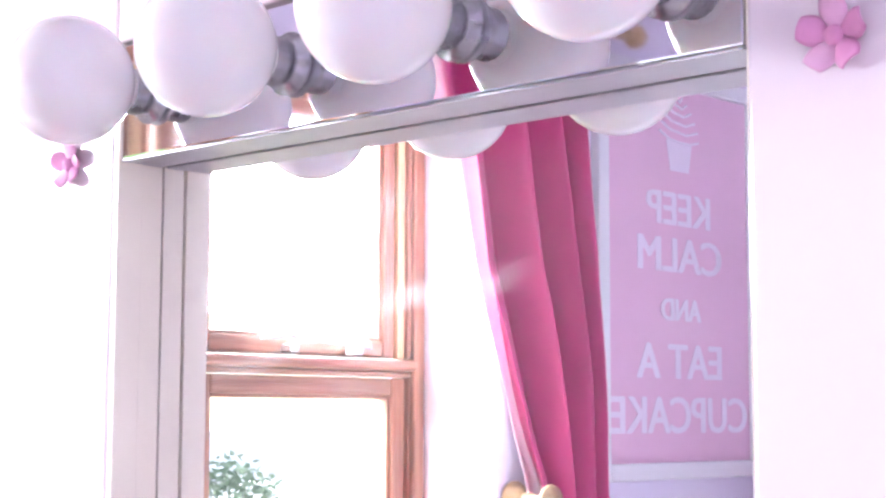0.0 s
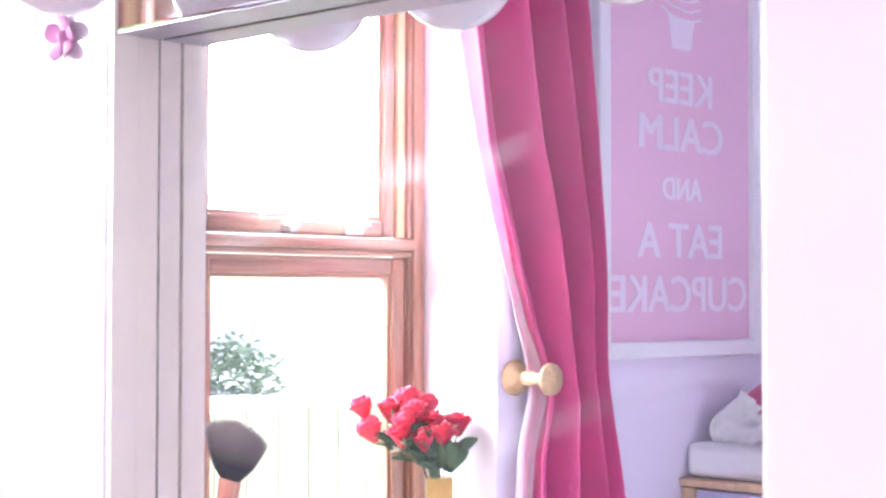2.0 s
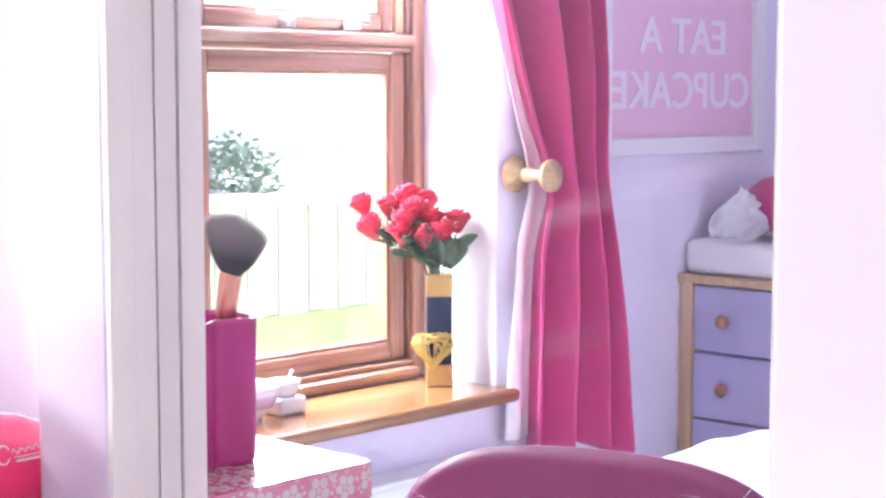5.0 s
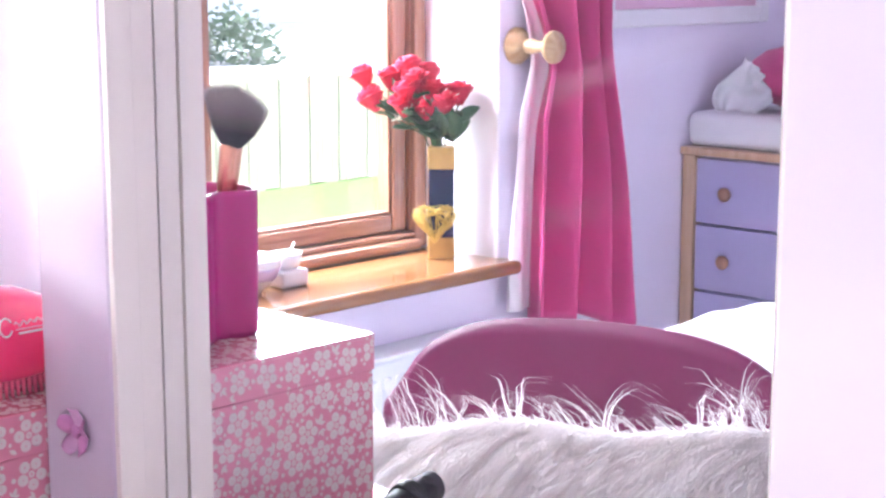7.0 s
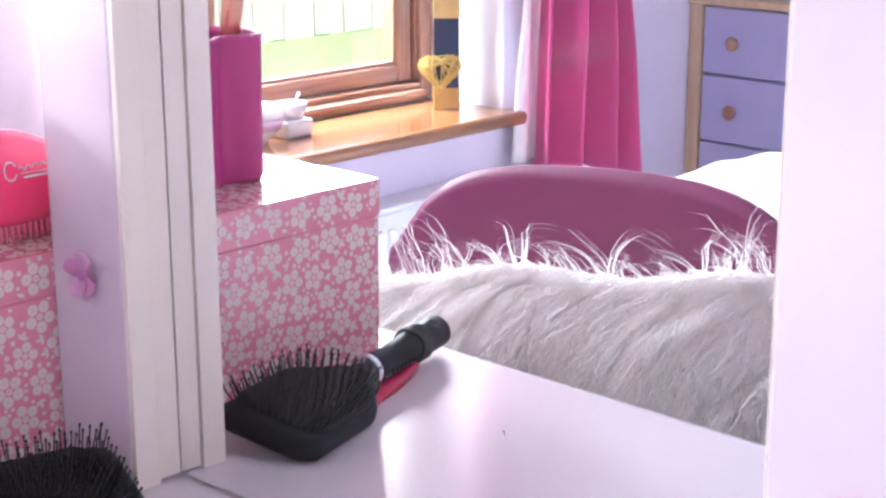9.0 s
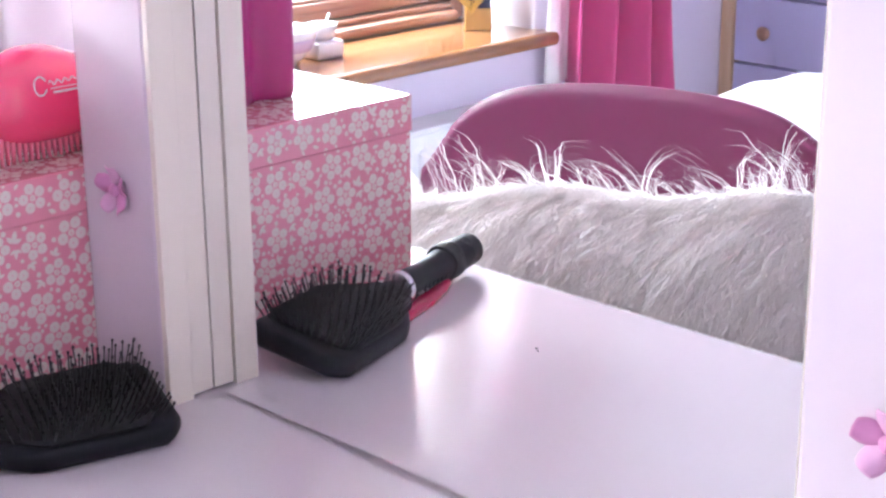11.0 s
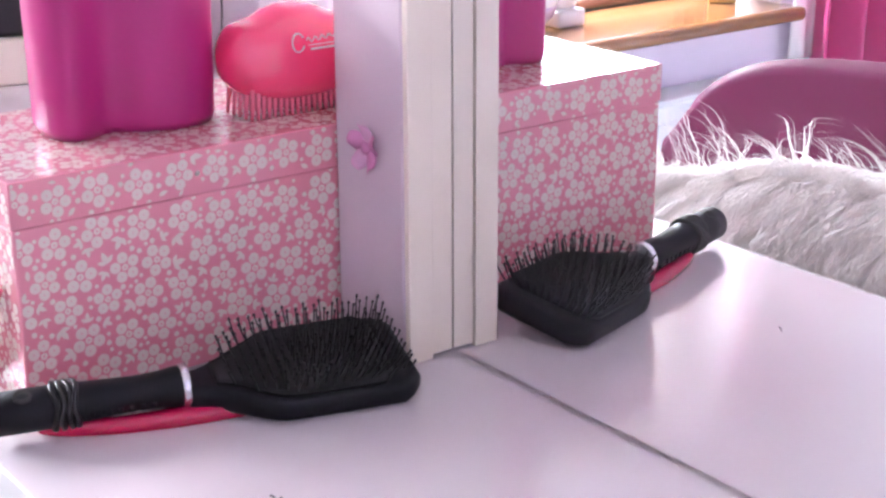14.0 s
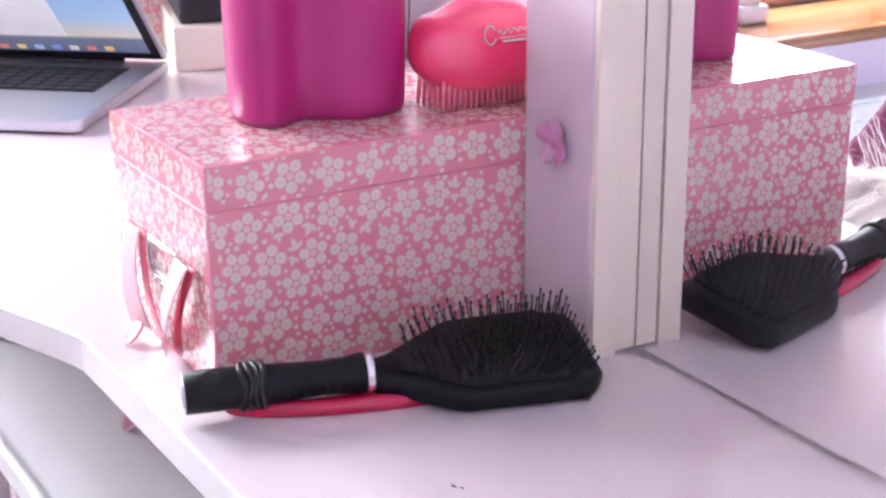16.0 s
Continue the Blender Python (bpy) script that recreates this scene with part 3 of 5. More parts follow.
def tissue(u, v):
    a = 2.4 * u - 1.2
    s = 0.085 * (0.35 + 0.65 * math.sin(math.pi * min(v + 0.15, 1))) * (1 + 0.25 * noise.noise((u * 3, v * 3, 3)))
    return Vector((s * math.sin(a) - 0.035 + 0.055 * v, -0.5 * s * math.cos(a) + 0.02 * noise.noise((u * 5, v * 4, 9)), 0.135 * v * (1 - 0.35 * u) + 0.001))


part("paper", thicken(sheet(20, 14, tissue), 0.002), M_FABRIC, tis, smooth=True)

# ---- bed ----
bed = thing("bed", 0.0, -2.09, 0.0, "single bed with a rumpled white duvet", "bed")
part("mattress", box(-0.86, 0.95, -0.48, 0.48, 0.22, 0.44, 0.04, 3), M_FABRIC, bed, smooth=True)
part("base", box(-0.84, 0.93, -0.46, 0.46, 0.04, 0.22, 0.01), M_WHITE, bed)
for sx in (-0.72, 0.87):
    for sy in (-0.4, 0.4):
        part("foot", box(sx - 0.03, sx + 0.03, sy - 0.03, sy + 0.03, 0, 0.04, 0.004), M_PINE_V, bed)


def duvet(u, v):
    x, y = -0.97 + 1.94 * u, -0.56 + 1.12 * v
    drop = smoothstep(-0.86, -0.97, x) + smoothstep(0.46, 0.56, abs(y)) + smoothstep(0.90, 0.97, x)
    crease = 0.012 * math.sin(14 * y + 6 * x + 3 * noise.noise((x * 2, y * 2, 8)))
    z = 0.528 + 0.030 * noise.noise((x * 2.2, y * 2.5, 4)) + 0.012 * noise.noise((x * 9, y * 8, 1)) + crease * smoothstep(-0.9, -0.5, x) - 0.26 * min(drop, 1.2) + 0.06 * smoothstep(-0.8, 0.2, x)
    return Vector((x, y, z))


part("duvet", thicken(sheet(90, 60, duvet), 0.01), M_FABRIC, bed, "rumpled white duvet", True)

# ---- chair and throw ----
chair = thing("tub_chair", -0.17, -0.60, 0.0, "berry pink moulded plastic chair at the desk", "chair")
SHELL_TOP = ((-1.0, 0.655), (-0.985, 0.69), (-0.93, 0.722), (-0.82, 0.757), (-0.69, 0.783), (-0.52, 0.799), (-0.40, 0.805), (-0.10, 0.815), (0.21, 0.8195), (0.40, 0.8175), (0.55, 0.809), (0.64, 0.797), (0.78, 0.768), (0.92, 0.71), (1.0, 0.64))


def shell_back(u, v):
    """The back: wide, dished, with rounded shoulders."""
    a = -math.cos(math.pi * u)
    top = sum(along(SHELL_TOP, a + 0.028 * k) for k in range(-4, 5)) / 9
    return Vector((0.302 * a, -0.035 - 0.05 * v + 0.03 * a * a, 0.44 + v * (top - 0.44)))


part("backrest", thicken(sheet(72, 20, shell_back), 0.010), M_CHAIR, chair, smooth=True)
part("seat", thicken(sheet(24, 16, lambda u, v: Vector(((2 * u - 1) * 0.25, -0.12 + 0.36 * v, 0.445 - 0.02 * math.sin(math.pi * v) + 0.05 * (2 * u - 1) ** 4))), 0.010), M_CHAIR, chair, smooth=True)
for sx in (-1, 1):
    for sy in (-0.06, 0.16):
        part("leg", tube([(sx * 0.17, sy, 0.425), (sx * 0.23, sy + (0.05 if sy > 0 else -0.07), 0.0)], 0.013, 10), M_BEECH, chair, smooth=True)

throw = thing("fur_throw", -0.15, -0.60, 0.455, "long-haired cream fur throw heaped on the chair", "throw")


def fur_form(u, v):
    """The heap under the hair: u across the chair, v from the desk side over the top to the back."""
    x = -0.33 + 0.78 * u
    rise = float(np.interp(x - 0.15, (-0.48, -0.38, -0.12, 0.08, 0.30), (0.212, 0.234, 0.288, 0.322, 0.338))) + 0.005 * math.sin(19 * u)
    a = v * math.pi * 0.60
    y = 0.200 - 0.135 * (1 - math.cos(a))
    z = rise * math.sin(min(a, math.pi / 2)) ** 0.75 - (0.04 * (a - math.pi / 2) if a > math.pi / 2 else 0)
    edge = smoothstep(0.0, 0.05, u) * smoothstep(1.0, 0.95, u)
    return Vector((x, y, max(z * (0.8 + 0.2 * edge), 0.004)))


def pelt_form(u, v):
    p = fur_form(u, v)
    k = 0.006 * noise.noise((u * 46 + 0.8 * math.sin(5 * v), v * 5, 3)) + 0.004 * noise.noise((u * 110, v * 8, 1))
    return p + Vector((0, k, k))


part("pelt", thicken(sheet(260, 40, pelt_form), 0.012), M_FURBASE, throw, smooth=True)


def fur_strands(locks, per, wisps, seed):
    """Hair in tapering wavy locks that hang down over the heap, with loose wisps that curl up from the crest."""
    rng = np.random.RandomState(seed)
    verts, faces = [], []
    for i in range(locks + wisps):
        loose = i >= locks
        u, v = rng.rand(), (0.70 + 0.14 * rng.rand() if loose else 0.60 + 0.36 * rng.rand() if i % 5 == 0 else rng.rand() ** 0.85)
        p = fur_form(u, v)
        e = 0.01
        du = fur_form(min(u + e, 1), v) - fur_form(max(u - e, 0), v)
        dv = fur_form(u, min(v + e, 1)) - fur_form(u, max(v - e, 0))
        nrm = dv.cross(du)
        nrm = nrm.normalized() if nrm.length > 1e-9 else Vector((0, 0, 1))
        if nrm.y + nrm.z < 0:
            nrm = -nrm
        down, side0 = -dv.normalized(), du.normalized()
        sway = 0.55 * noise.noise((u * 6, v * 4, 5)) + 0.12 * rng.randn()
        if loose:
            lean = 0.35 * rng.randn() - 0.35
            way = (Vector((0, 0, 0.9)) + nrm * 0.3 + side0 * lean).normalized()
            length, sag, spread, count = 0.045 + 0.105 * rng.rand() ** 1.6, 0.2 + 1.0 * rng.rand(), 0.0016, 3 + int(5 * rng.rand())
            bend, amp = 1.3 * rng.randn() - 0.4, 0.008
        else:
            way = (nrm * (0.05 + 0.08 * rng.rand()) + down + side0 * 0.34 * sway).normalized()
            length, sag, spread, count = 0.065 + 0.05 * rng.rand(), 0.80, 0.0026, per
            bend, amp = 0.25 * rng.randn(), 0.0060
        waves, phase = 1.1 + 1.1 * rng.rand(), rng.rand() * 6.3
        for _ in range(count):
            q = p + side0 * rng.randn() * spread + down * rng.randn() * spread
            d = (way + Vector(rng.randn(3) * 0.06)).normalized()
            flat = d.cross(nrm * 0.8 + Vector(rng.randn(3) * 0.4)).normalized()
            width, ln = 0.00045 + 0.0005 * rng.rand(), length * (0.8 + 0.3 * rng.rand())
            if loose:
                width *= 0.6
            base, n, own = len(verts), 8, 0.9 * rng.randn()
            for k in range(n + 1):
                f = k / n
                wk = width * (1 - 0.85 * f ** 2)
                o = side0 * (amp * math.sin(waves * 6.3 * f + phase + own) * f) + nrm * (0.35 * amp * math.cos(waves * 6.3 * f + own) * f)
                pull = (p - q) * (0.35 * f)
                verts += [q + o + pull - flat * wk, q + o + pull + flat * wk]
                q = q + d * (ln / n)
                if loose:
                    d = (d + Vector((0.20 * bend, 0, 0)) + Vector((0, 0.05, -sag)) * 0.40 * f).normalized()
                else:
                    d = (d + Vector((0.08 * bend, 0, -sag * 0.42 * f)) + nrm * 0.012).normalized()
            faces += [(base + 2 * k, base + 2 * k + 1, base + 2 * k + 3, base + 2 * k + 2) for k in range(n)]
    me = bpy.data.meshes.new("fur")
    me.from_pydata(verts, [], faces)
    me.materials.append(M_FUR)
    return me


fur = new("fur", fur_strands(6200, 8, 120, 3))
fur.parent = throw
tagged(fur, "long wavy cream hair", kind="stuff")

# ---- desk ----
desk = thing("desk", -0.2, 0.0, 0.0, "gloss white desk with a curved front edge", "desk")
edge_curve = [(1.1, -0.30), (-0.19, -0.3005)]
for k in range(1, 15):
    f = k / 14
    edge_curve.append((-0.19 - 0.20 * f + 0.02 * math.sin(2 * math.pi * f), -0.3005 - 0.076 * smoothstep(0.12, 1.0, f)))
edge_curve += [(-1.48, -0.3765)]
outline = [(x + 0.2, y) for x, y in [(1.1, 0.33), *edge_curve, (-1.48, 0.33)]]
part("desktop", slab(outline, 0.728, 0.75, 0.0006), M_DESK, desk, "gloss white laminate worktop")
band = bmesh.new()
prev = None
for x, y in [(x + 0.2, y) for x, y in edge_curve]:
    n0 = [band.verts.new((x - 0.0, y - 0.0022, z)) for z in (0.7276, 0.7500)]
    if prev:
        band.faces.new((prev[0], n0[0], n0[1], prev[1]))
    prev = n0
thicken(band, 0.002)
part("edge_band", band, M_EDGE, desk, "white edging strip")
part("pull_out_shelf", box(-0.60, 1.2, -0.325, 0.20, 0.606, 0.62, 0.003), M_EDGE, desk, "gloss white pull-out shelf")
part("shelf_lip", box(-0.60, 1.2, -0.334, -0.3255, 0.604, 0.626, 0.003), M_EDGE, desk)
for x0 in (-1.27, 1.24):
    part("side_panel", box(x0, x0 + 0.025, -0.28, 0.32, 0, 0.7275, 0.002), M_DESK, desk)
part("back_panel", box(-1.24, 1.235, 0.30, 0.318, 0.2, 0.7275, 0.002), M_DESK, desk)
part("divider", box(-0.66, -0.64, -0.20, 0.29, 0, 0.7275, 0.002), M_GLOSSBOARD, desk)

# ---- vanity mirror ----
vanity = thing("vanity_mirror", 0.228, 0.0, 0.75, "white framed vanity mirror with a lamp bar, on the desk", "mirror")
part("glass", box(-0.2275, 0.2275, 0.0, 0.004, 0.003, 0.66), M_MIRROR, vanity, "clear mirror glass")
part("backing", box(-0.318, 0.318, 0.005, 0.018, 0.0, 0.70, 0.002), M_WHITE, vanity)
for s in (-1, 1):
    st = box(min(s * 0.229, s * 0.305), max(s * 0.229, s * 0.305), -0.036, 0.0045, 0.0, 0.70, 0.0025)
    part("stile", st, M_GLOSSBOARD, vanity, "gloss white side board")
    deep, step = (0.2262, 0.2243) if s < 0 else (0.2278, 0.2286)
    part("inner_bead", box(min(s * deep, s * 0.2289), max(s * deep, s * 0.2289), -0.0165, -0.0005, 0.002, 0.66, 0.0004, 1), M_WHITE, vanity)
    part("inner_face", box(min(s * step, s * 0.2295), max(s * step, s * 0.2295), -0.0355, -0.0172, 0.0, 0.66, 0.0004, 1), M_WHITE, vanity)
part("head_board", box(-0.228, 0.228, -0.036, 0.0045, 0.662, 0.70, 0.002), M_GLOSSBOARD, vanity)
bb = box(-0.2265, 0.2265, -0.034, -0.002, 0.5890, 0.66, 0.001)
part("bar_underside", box(-0.2262, 0.2262, -0.0335, -0.0025, 0.5873, 0.5885), M_BRUSHED, vanity, "brushed nickel underside")
bar = part("lamp_bar", bb, M_CHROME, vanity, "chrome lamp bar")
for k in range(4):
    x = -0.191 + 0.1265 * k
    sk = part("socket", lathe([(0.017, 0), (0.018, 0.003), (0.0125, 0.005), (0.0125, 0.011), (0.0140, 0.012), (0.0125, 0.014), (0.0140, 0.016), (0.0125, 0.018), (0.0140, 0.020), (0.012, 0.024)], 20, pose(x, -0.0345, 0.624, 90)), M_SOCKET, bar, "dull nickel lamp socket", True)
    prof = [(0.013, 0.020), (0.014, 0.026)] + [(0.0375 * math.sin(a), 0.060 - 0.0375 * math.cos(a)) for a in [0.42 + k2 * 0.168 for k2 in range(17)]]
    part("bulb", lathe(prof, 32, pose(x, -0.0345, 0.624, 90)), M_BULB, bar, "unlit white opal globe bulb", True)


def paper_flower(x, z):
    fl = thing("paper_flower", x, -0.037, z, "pink paper flower stuck on the mirror frame", "paper flower", "flowers on the mirror frame")
    for k in range(5):
        a = math.radians(72 * k + 18)

        def petal(u, v, a=a):
            r = 0.0035 + 0.0120 * u
            wdt = 0.0062 * math.sqrt(max(1 - ((u - 0.58) / 0.60) ** 2, 0.02)) * (2 * v - 1)
            return Vector((r * math.cos(a) - wdt * math.sin(a), -0.0015 - 0.0045 * u * u + 0.002 * (2 * v - 1) ** 2, r * math.sin(a) + wdt * math.cos(a)))
        part("petal", thicken(sheet(10, 6, petal), 0.0006), M_PETALPALE if k % 2 else M_PETAL, fl, smooth=True)
    part("heart", lathe([(0.004, 0), (0.0045, 0.002), (0.003, 0.004), (0.0005, 0.0048)], 12, pose(0, 0, 0, 90)), M_PETAL, fl, smooth=True)
    return fl


for x, z in ((-0.038, 0.8855), (-0.047, 1.340), (0.500, 0.884), (0.500, 1.335)):
    paper_flower(x, z)

# ---- floral storage box ----
BX0, BX1, BY0, BY1, BZ = -0.241, -0.078, -0.259, 0.06, 0.1425
storage = thing("storage_box", (BX0 + BX1) / 2, (BY0 + BY1) / 2, 0.75, "rose pink flower-printed card storage box with lid", "storage box")
hx, hy = (BX1 - BX0) / 2, (BY1 - BY0) / 2
part("body", box(-hx + 0.0008, hx - 0.0008, -hy + 0.0008, hy - 0.0008, 0, BZ - 0.0288, 0.0015), M_BOX, storage)
lid = part("lid", box(-hx, hx, -hy, hy, BZ - 0.0285, BZ, 0.0006), M_BOX, storage, "flower-printed lid")


def print_motifs(width, height, seed):
    """Flowers, small blossoms, leaves and dots scattered over a panel, as flat pieces in x and y."""
    rng = random.Random(seed)
    b = bmesh.new()
    placed = []

    def disc(cx, cy, r, n=8, sx=1.0, ang=0.0, hole=0.0):
        c, s = math.cos(ang), math.sin(ang)
        pts = [(r * sx * math.cos(2 * math.pi * k / n), r * math.sin(2 * math.pi * k / n)) for k in range(n)]
        pos = [(cx + c * px - s * py, cy + s * px + c * py) for px, py in pts]
        mx, my = width / 2 - 0.0003, height / 2 - 0.0003
        if abs(cx) > mx or abs(cy) > my:
            return
        pos = [(min(max(px, -mx), mx), min(max(py, -my), my)) for px, py in pos]
        outer = [b.verts.new((px, py, 0)) for px, py in pos]
        if hole:
            inner = [b.verts.new((cx + (px - cx) * hole, cy + (py - cy) * hole, 0)) for px, py in pos]
            for k in range(n):
                b.faces.new((outer[k], outer[(k + 1) % n], inner[(k + 1) % n], inner[k]))
        else:
            b.faces.new(outer)

    def free(x, y, r):
        if all((x - a) ** 2 + (y - c) ** 2 > (r + q) ** 2 for a, c, q in placed):
            placed.append((x, y, r))
            return True
        return False

    def petals(x, y, rad, t):
        for k in range(5):
            a = t + 2 * math.pi * k / 5
            disc(x + rad * 0.64 * math.cos(a), y + rad * 0.64 * math.sin(a), rad * 0.365, 10, 1.0, a, hole=0.12)
        disc(x, y, rad * 0.22, 8, hole=0.3)

    def leaf(x, y, size, a):
        """One pointed leaf that grows from x, y."""
        c, q = math.cos(a), math.sin(a)
        pts = [(0, 0), (0.30, 0.21), (0.62, 0.22), (1.0, 0), (0.62, -0.22), (0.30, -0.21)]
        pos = [(x + size * (c * px - q * py), y + size * (q * px + c * py)) for px, py in pts]
        mx, my = width / 2 - 0.0003, height / 2 - 0.0003
        if all(abs(px) < mx and abs(py) < my for px, py in pos):
            b.faces.new([b.verts.new((px, py, 0)) for px, py in pos])

    def sprig(x, y, size, a):
        """A short stalk with three leaves."""
        leaf(x, y, size * 1.15, a)
        for k in (-1, 1):
            leaf(x, y, size * 0.9, a + 1.0 * k)

    gap = 0.0262
    for j in range(-int(height / gap) - 1, int(height / gap) + 2):
        for i in range(-int(width / gap) - 1, int(width / gap) + 2):
            x = (i + 0.5 * (j % 2)) * gap + rng.uniform(-0.0030, 0.0030)
            y = j * gap * 0.84 + rng.uniform(-0.0026, 0.0026)
            if abs(x) > width / 2 + 0.006 or abs(y) > height / 2 + 0.006:
                continue
            rad = rng.uniform(0.0094, 0.0112)
            if free(x, y, rad * 0.95):
                petals(x, y, rad, rng.uniform(0, 6.3))
    for tries, rad, kind in ((9000, 0.0060, 2), (9000, 0.0045, 2), (9000, 0.0028, 3), (9000, 0.0021, 3)):
        for _ in range(int(tries * width * height / 0.04) + 60):
            x, y = rng.uniform(-width / 2, width / 2), rng.uniform(-height / 2, height / 2)
            if not free(x, y, rad * 0.92):
                continue
            if kind == 2:
                a = rng.uniform(0, 6.3)
                sprig(x - rad * 0.75 * math.cos(a), y - rad * 0.75 * math.sin(a), rad * 1.25, a)
            else:
                disc(x, y, rad * 0.68, 7)
    return b


def print_on(parent, width, height, seed, m):
    b = print_motifs(width, height, seed)
    b.transform(m)
    bmesh.ops.recalc_face_normals(b, faces=b.faces[:])
    return part("flower_print", b, M_PRINT, parent)


bh = BZ - 0.0285
# long side that faces the room, lid and body; the end that faces the chair; the top
to_px = lambda x, z: Matrix(((0, 0, 1, x), (1, 0, 0, 0), (0, 1, 0, z), (0, 0, 0, 1)))
to_my = lambda y, z: Matrix(((1, 0, 0, 0), (0, 0, 1, y), (0, 1, 0, z), (0, 0, 0, 1)))
print_on(storage, 2 * hy - 0.004, bh - 0.002, 11, to_px(hx - 0.0005, bh / 2))
print_on(lid, 2 * hy - 0.002, 0.0275, 12, to_px(hx + 0.0003, BZ - 0.01425))
print_on(storage, 2 * hx - 0.004, bh - 0.002, 13, to_my(-hy + 0.0005, bh / 2))
print_on(lid, 2 * hx - 0.002, 0.0275, 14, to_my(-hy - 0.0003, BZ - 0.01425))
print_on(lid, 2 * hx - 0.003, 2 * hy - 0.003, 15, Matrix.Translation((0, 0, BZ + 0.0003)))
# label holder and ribbon handle on the end
ey = -hy - 0.0004
HX = 0.006
pl = box(HX - 0.024, HX + 0.024, ey - 0.0018, ey, 0.0705, 0.0745, 0.0008)
box(HX - 0.024, HX + 0.024, ey - 0.0018, ey, 0.0495, 0.0535, 0.0008, bm=pl)
box(HX - 0.024, HX - 0.0195, ey - 0.0018, ey, 0.0535, 0.0705, 0.0008, bm=pl)
box(HX + 0.0195, HX + 0.024, ey - 0.0018, ey, 0.0535, 0.0705, 0.0008, bm=pl)
holder = part("label_holder", pl, M_STEEL, storage, "nickel label holder")
lipb = tube([(HX - 0.020 + 0.0013 * k, ey - 0.0024, 0.0478 + 0.0012 * math.sin(1.9 * k)) for k in range(31)], 0.0007, 6)
part("scalloped_lip", lipb, M_STEEL, holder)
for q in (-0.051, 0.036):
    part("slot", box(q - 0.001, q + 0.024, ey - 0.0006, ey, 0.0735, 0.0750, 0.0002, 1), M_RIBBONBACKLIT, storage, "narrow ribbon slot")


def ribbon_strand(x0, x1, swing, turn0, turn1, z1, lay=0.0):
    """A satin strand that leaves its slot, hangs clear of the card and turns edge-on towards its end."""
    def f(u, v):
        c = x0 + (x1 - x0) * u + 0.004 * math.sin(math.pi * u)
        t = turn0 + (turn1 - turn0) * smoothstep(0.15, 1.0, u)
        w = 0.0115 * (2 * v - 1)
        out = 0.0008 + swing * math.sin(math.pi * (0.08 + 0.80 * u)) + lay
        return Vector((c + w * math.cos(t), ey - 0.0004 - max(out - w * math.sin(t), 0.0004), 0.0740 + (z1 - 0.0740) * u))
    return f


for x0, x1, sw, ta, tb, z1 in ((-0.040, -0.033, 0.010, 0.05, 0.30, 0.006), (0.047, 0.016, 0.012, -0.05, -0.45, 0.005)):
    strand = part("ribbon", thicken(sheet(26, 8, ribbon_strand(x0, x1, sw, ta, tb, z1)), 0.0005), M_RIBBON, storage, "pale pink satin ribbon handle", True)
    # strand behind, coloured deeper for light coming through the satin
    inner = sheet(20, 4, lambda u, v, x0=x0, x1=x1, sw=sw: Vector((x0 + (0.012 + 0.024 * u if x0 < 0 else 0.011 - 0.010 * u) + (x1 - x0) * 0.6 * u + (v - 0.5) * 0.012, ey - 0.0012 - 0.45 * sw * math.sin(math.pi * (0.05 + 0.85 * u)), 0.0735 - 0.066 * u)))
    part("ribbon_back", thicken(inner, 0.0005), M_RIBBONBACKLIT, strand, "back strand of the ribbon, backlit coral painted in", True)
tail = sheet(12, 6, lambda u, v: Vector((-0.024 + 0.008 * u + (2 * v - 1) * 0.0085 * math.sin(math.pi * (0.22 + 0.76 * u)), ey - 0.008 - 0.014 * u, 0.0135 - 0.0125 * u)))
part("ribbon_end", thicken(tail, 0.0006), M_RIBBONBACKLIT, storage, "ribbon end, backlit coral painted in", True)

# ---- on the box ----
tumbler = thing("tumbler", -0.164, -0.142, 0.75 + BZ + 0.0006, "magenta plastic wavy pot holding a make-up brush", "pot")


def wavy(t, grow=1.0):
    y = 0.0585 * math.sin(t)
    half = 0.031 + 0.017 * math.exp(-((y + 0.046) / 0.018) ** 2) + 0.006 * math.exp(-((y - 0.034) / 0.028) ** 2) - 0.008 * math.exp(-((y + 0.014) / 0.015) ** 2)
    x = math.copysign(abs(math.cos(t)) ** 0.6, math.cos(t)) * half
    return grow * x, grow * y


def pot_wall(u, v):
    g = 0.985 + 0.035 * v + (-0.03 * (1 - v / 0.03) if v < 0.03 else 0)
    x, y = wavy(2 * math.pi * u + math.pi, g)
    return Vector((x, y, 0.1125 * v))


pw = sheet(160, 24, pot_wall)
bmesh.ops.remove_doubles(pw, verts=pw.verts[:], dist=0.00005)
thicken(pw, 0.0022)
pot_turn = pose(0, 0, 0, 0, 0, -12)
pw.transform(pot_turn)
part("wall", pw, M_MAGENTA, tumbler, smooth=True)
part("bottom", slab([wavy(2 * math.pi * k / 48, 0.95) for k in range(48)], 0.0, 0.003, m=pot_turn), M_MAGENTA, tumbler)

mb = thing("makeup_brush", -0.173, -0.176, 0.75 + BZ + 0.0042, "fan make-up brush with copper ferrule standing in a pot", "makeup brush")
mb.rotation_euler = Euler((radians(5.2), radians(5.2), 0))
part("handle", tube([(0, 0, 0), (0.0, 0, 0.10)], 0.006, 12), M_SHELLBLACK, mb, smooth=True)
part("ferrule", lathe([(0.0062, 0.095), (0.0080, 0.110), (0.0088, 0.140), (0.0090, 0.143)], 18), M_COPPER, mb, "copper ferrule", True)


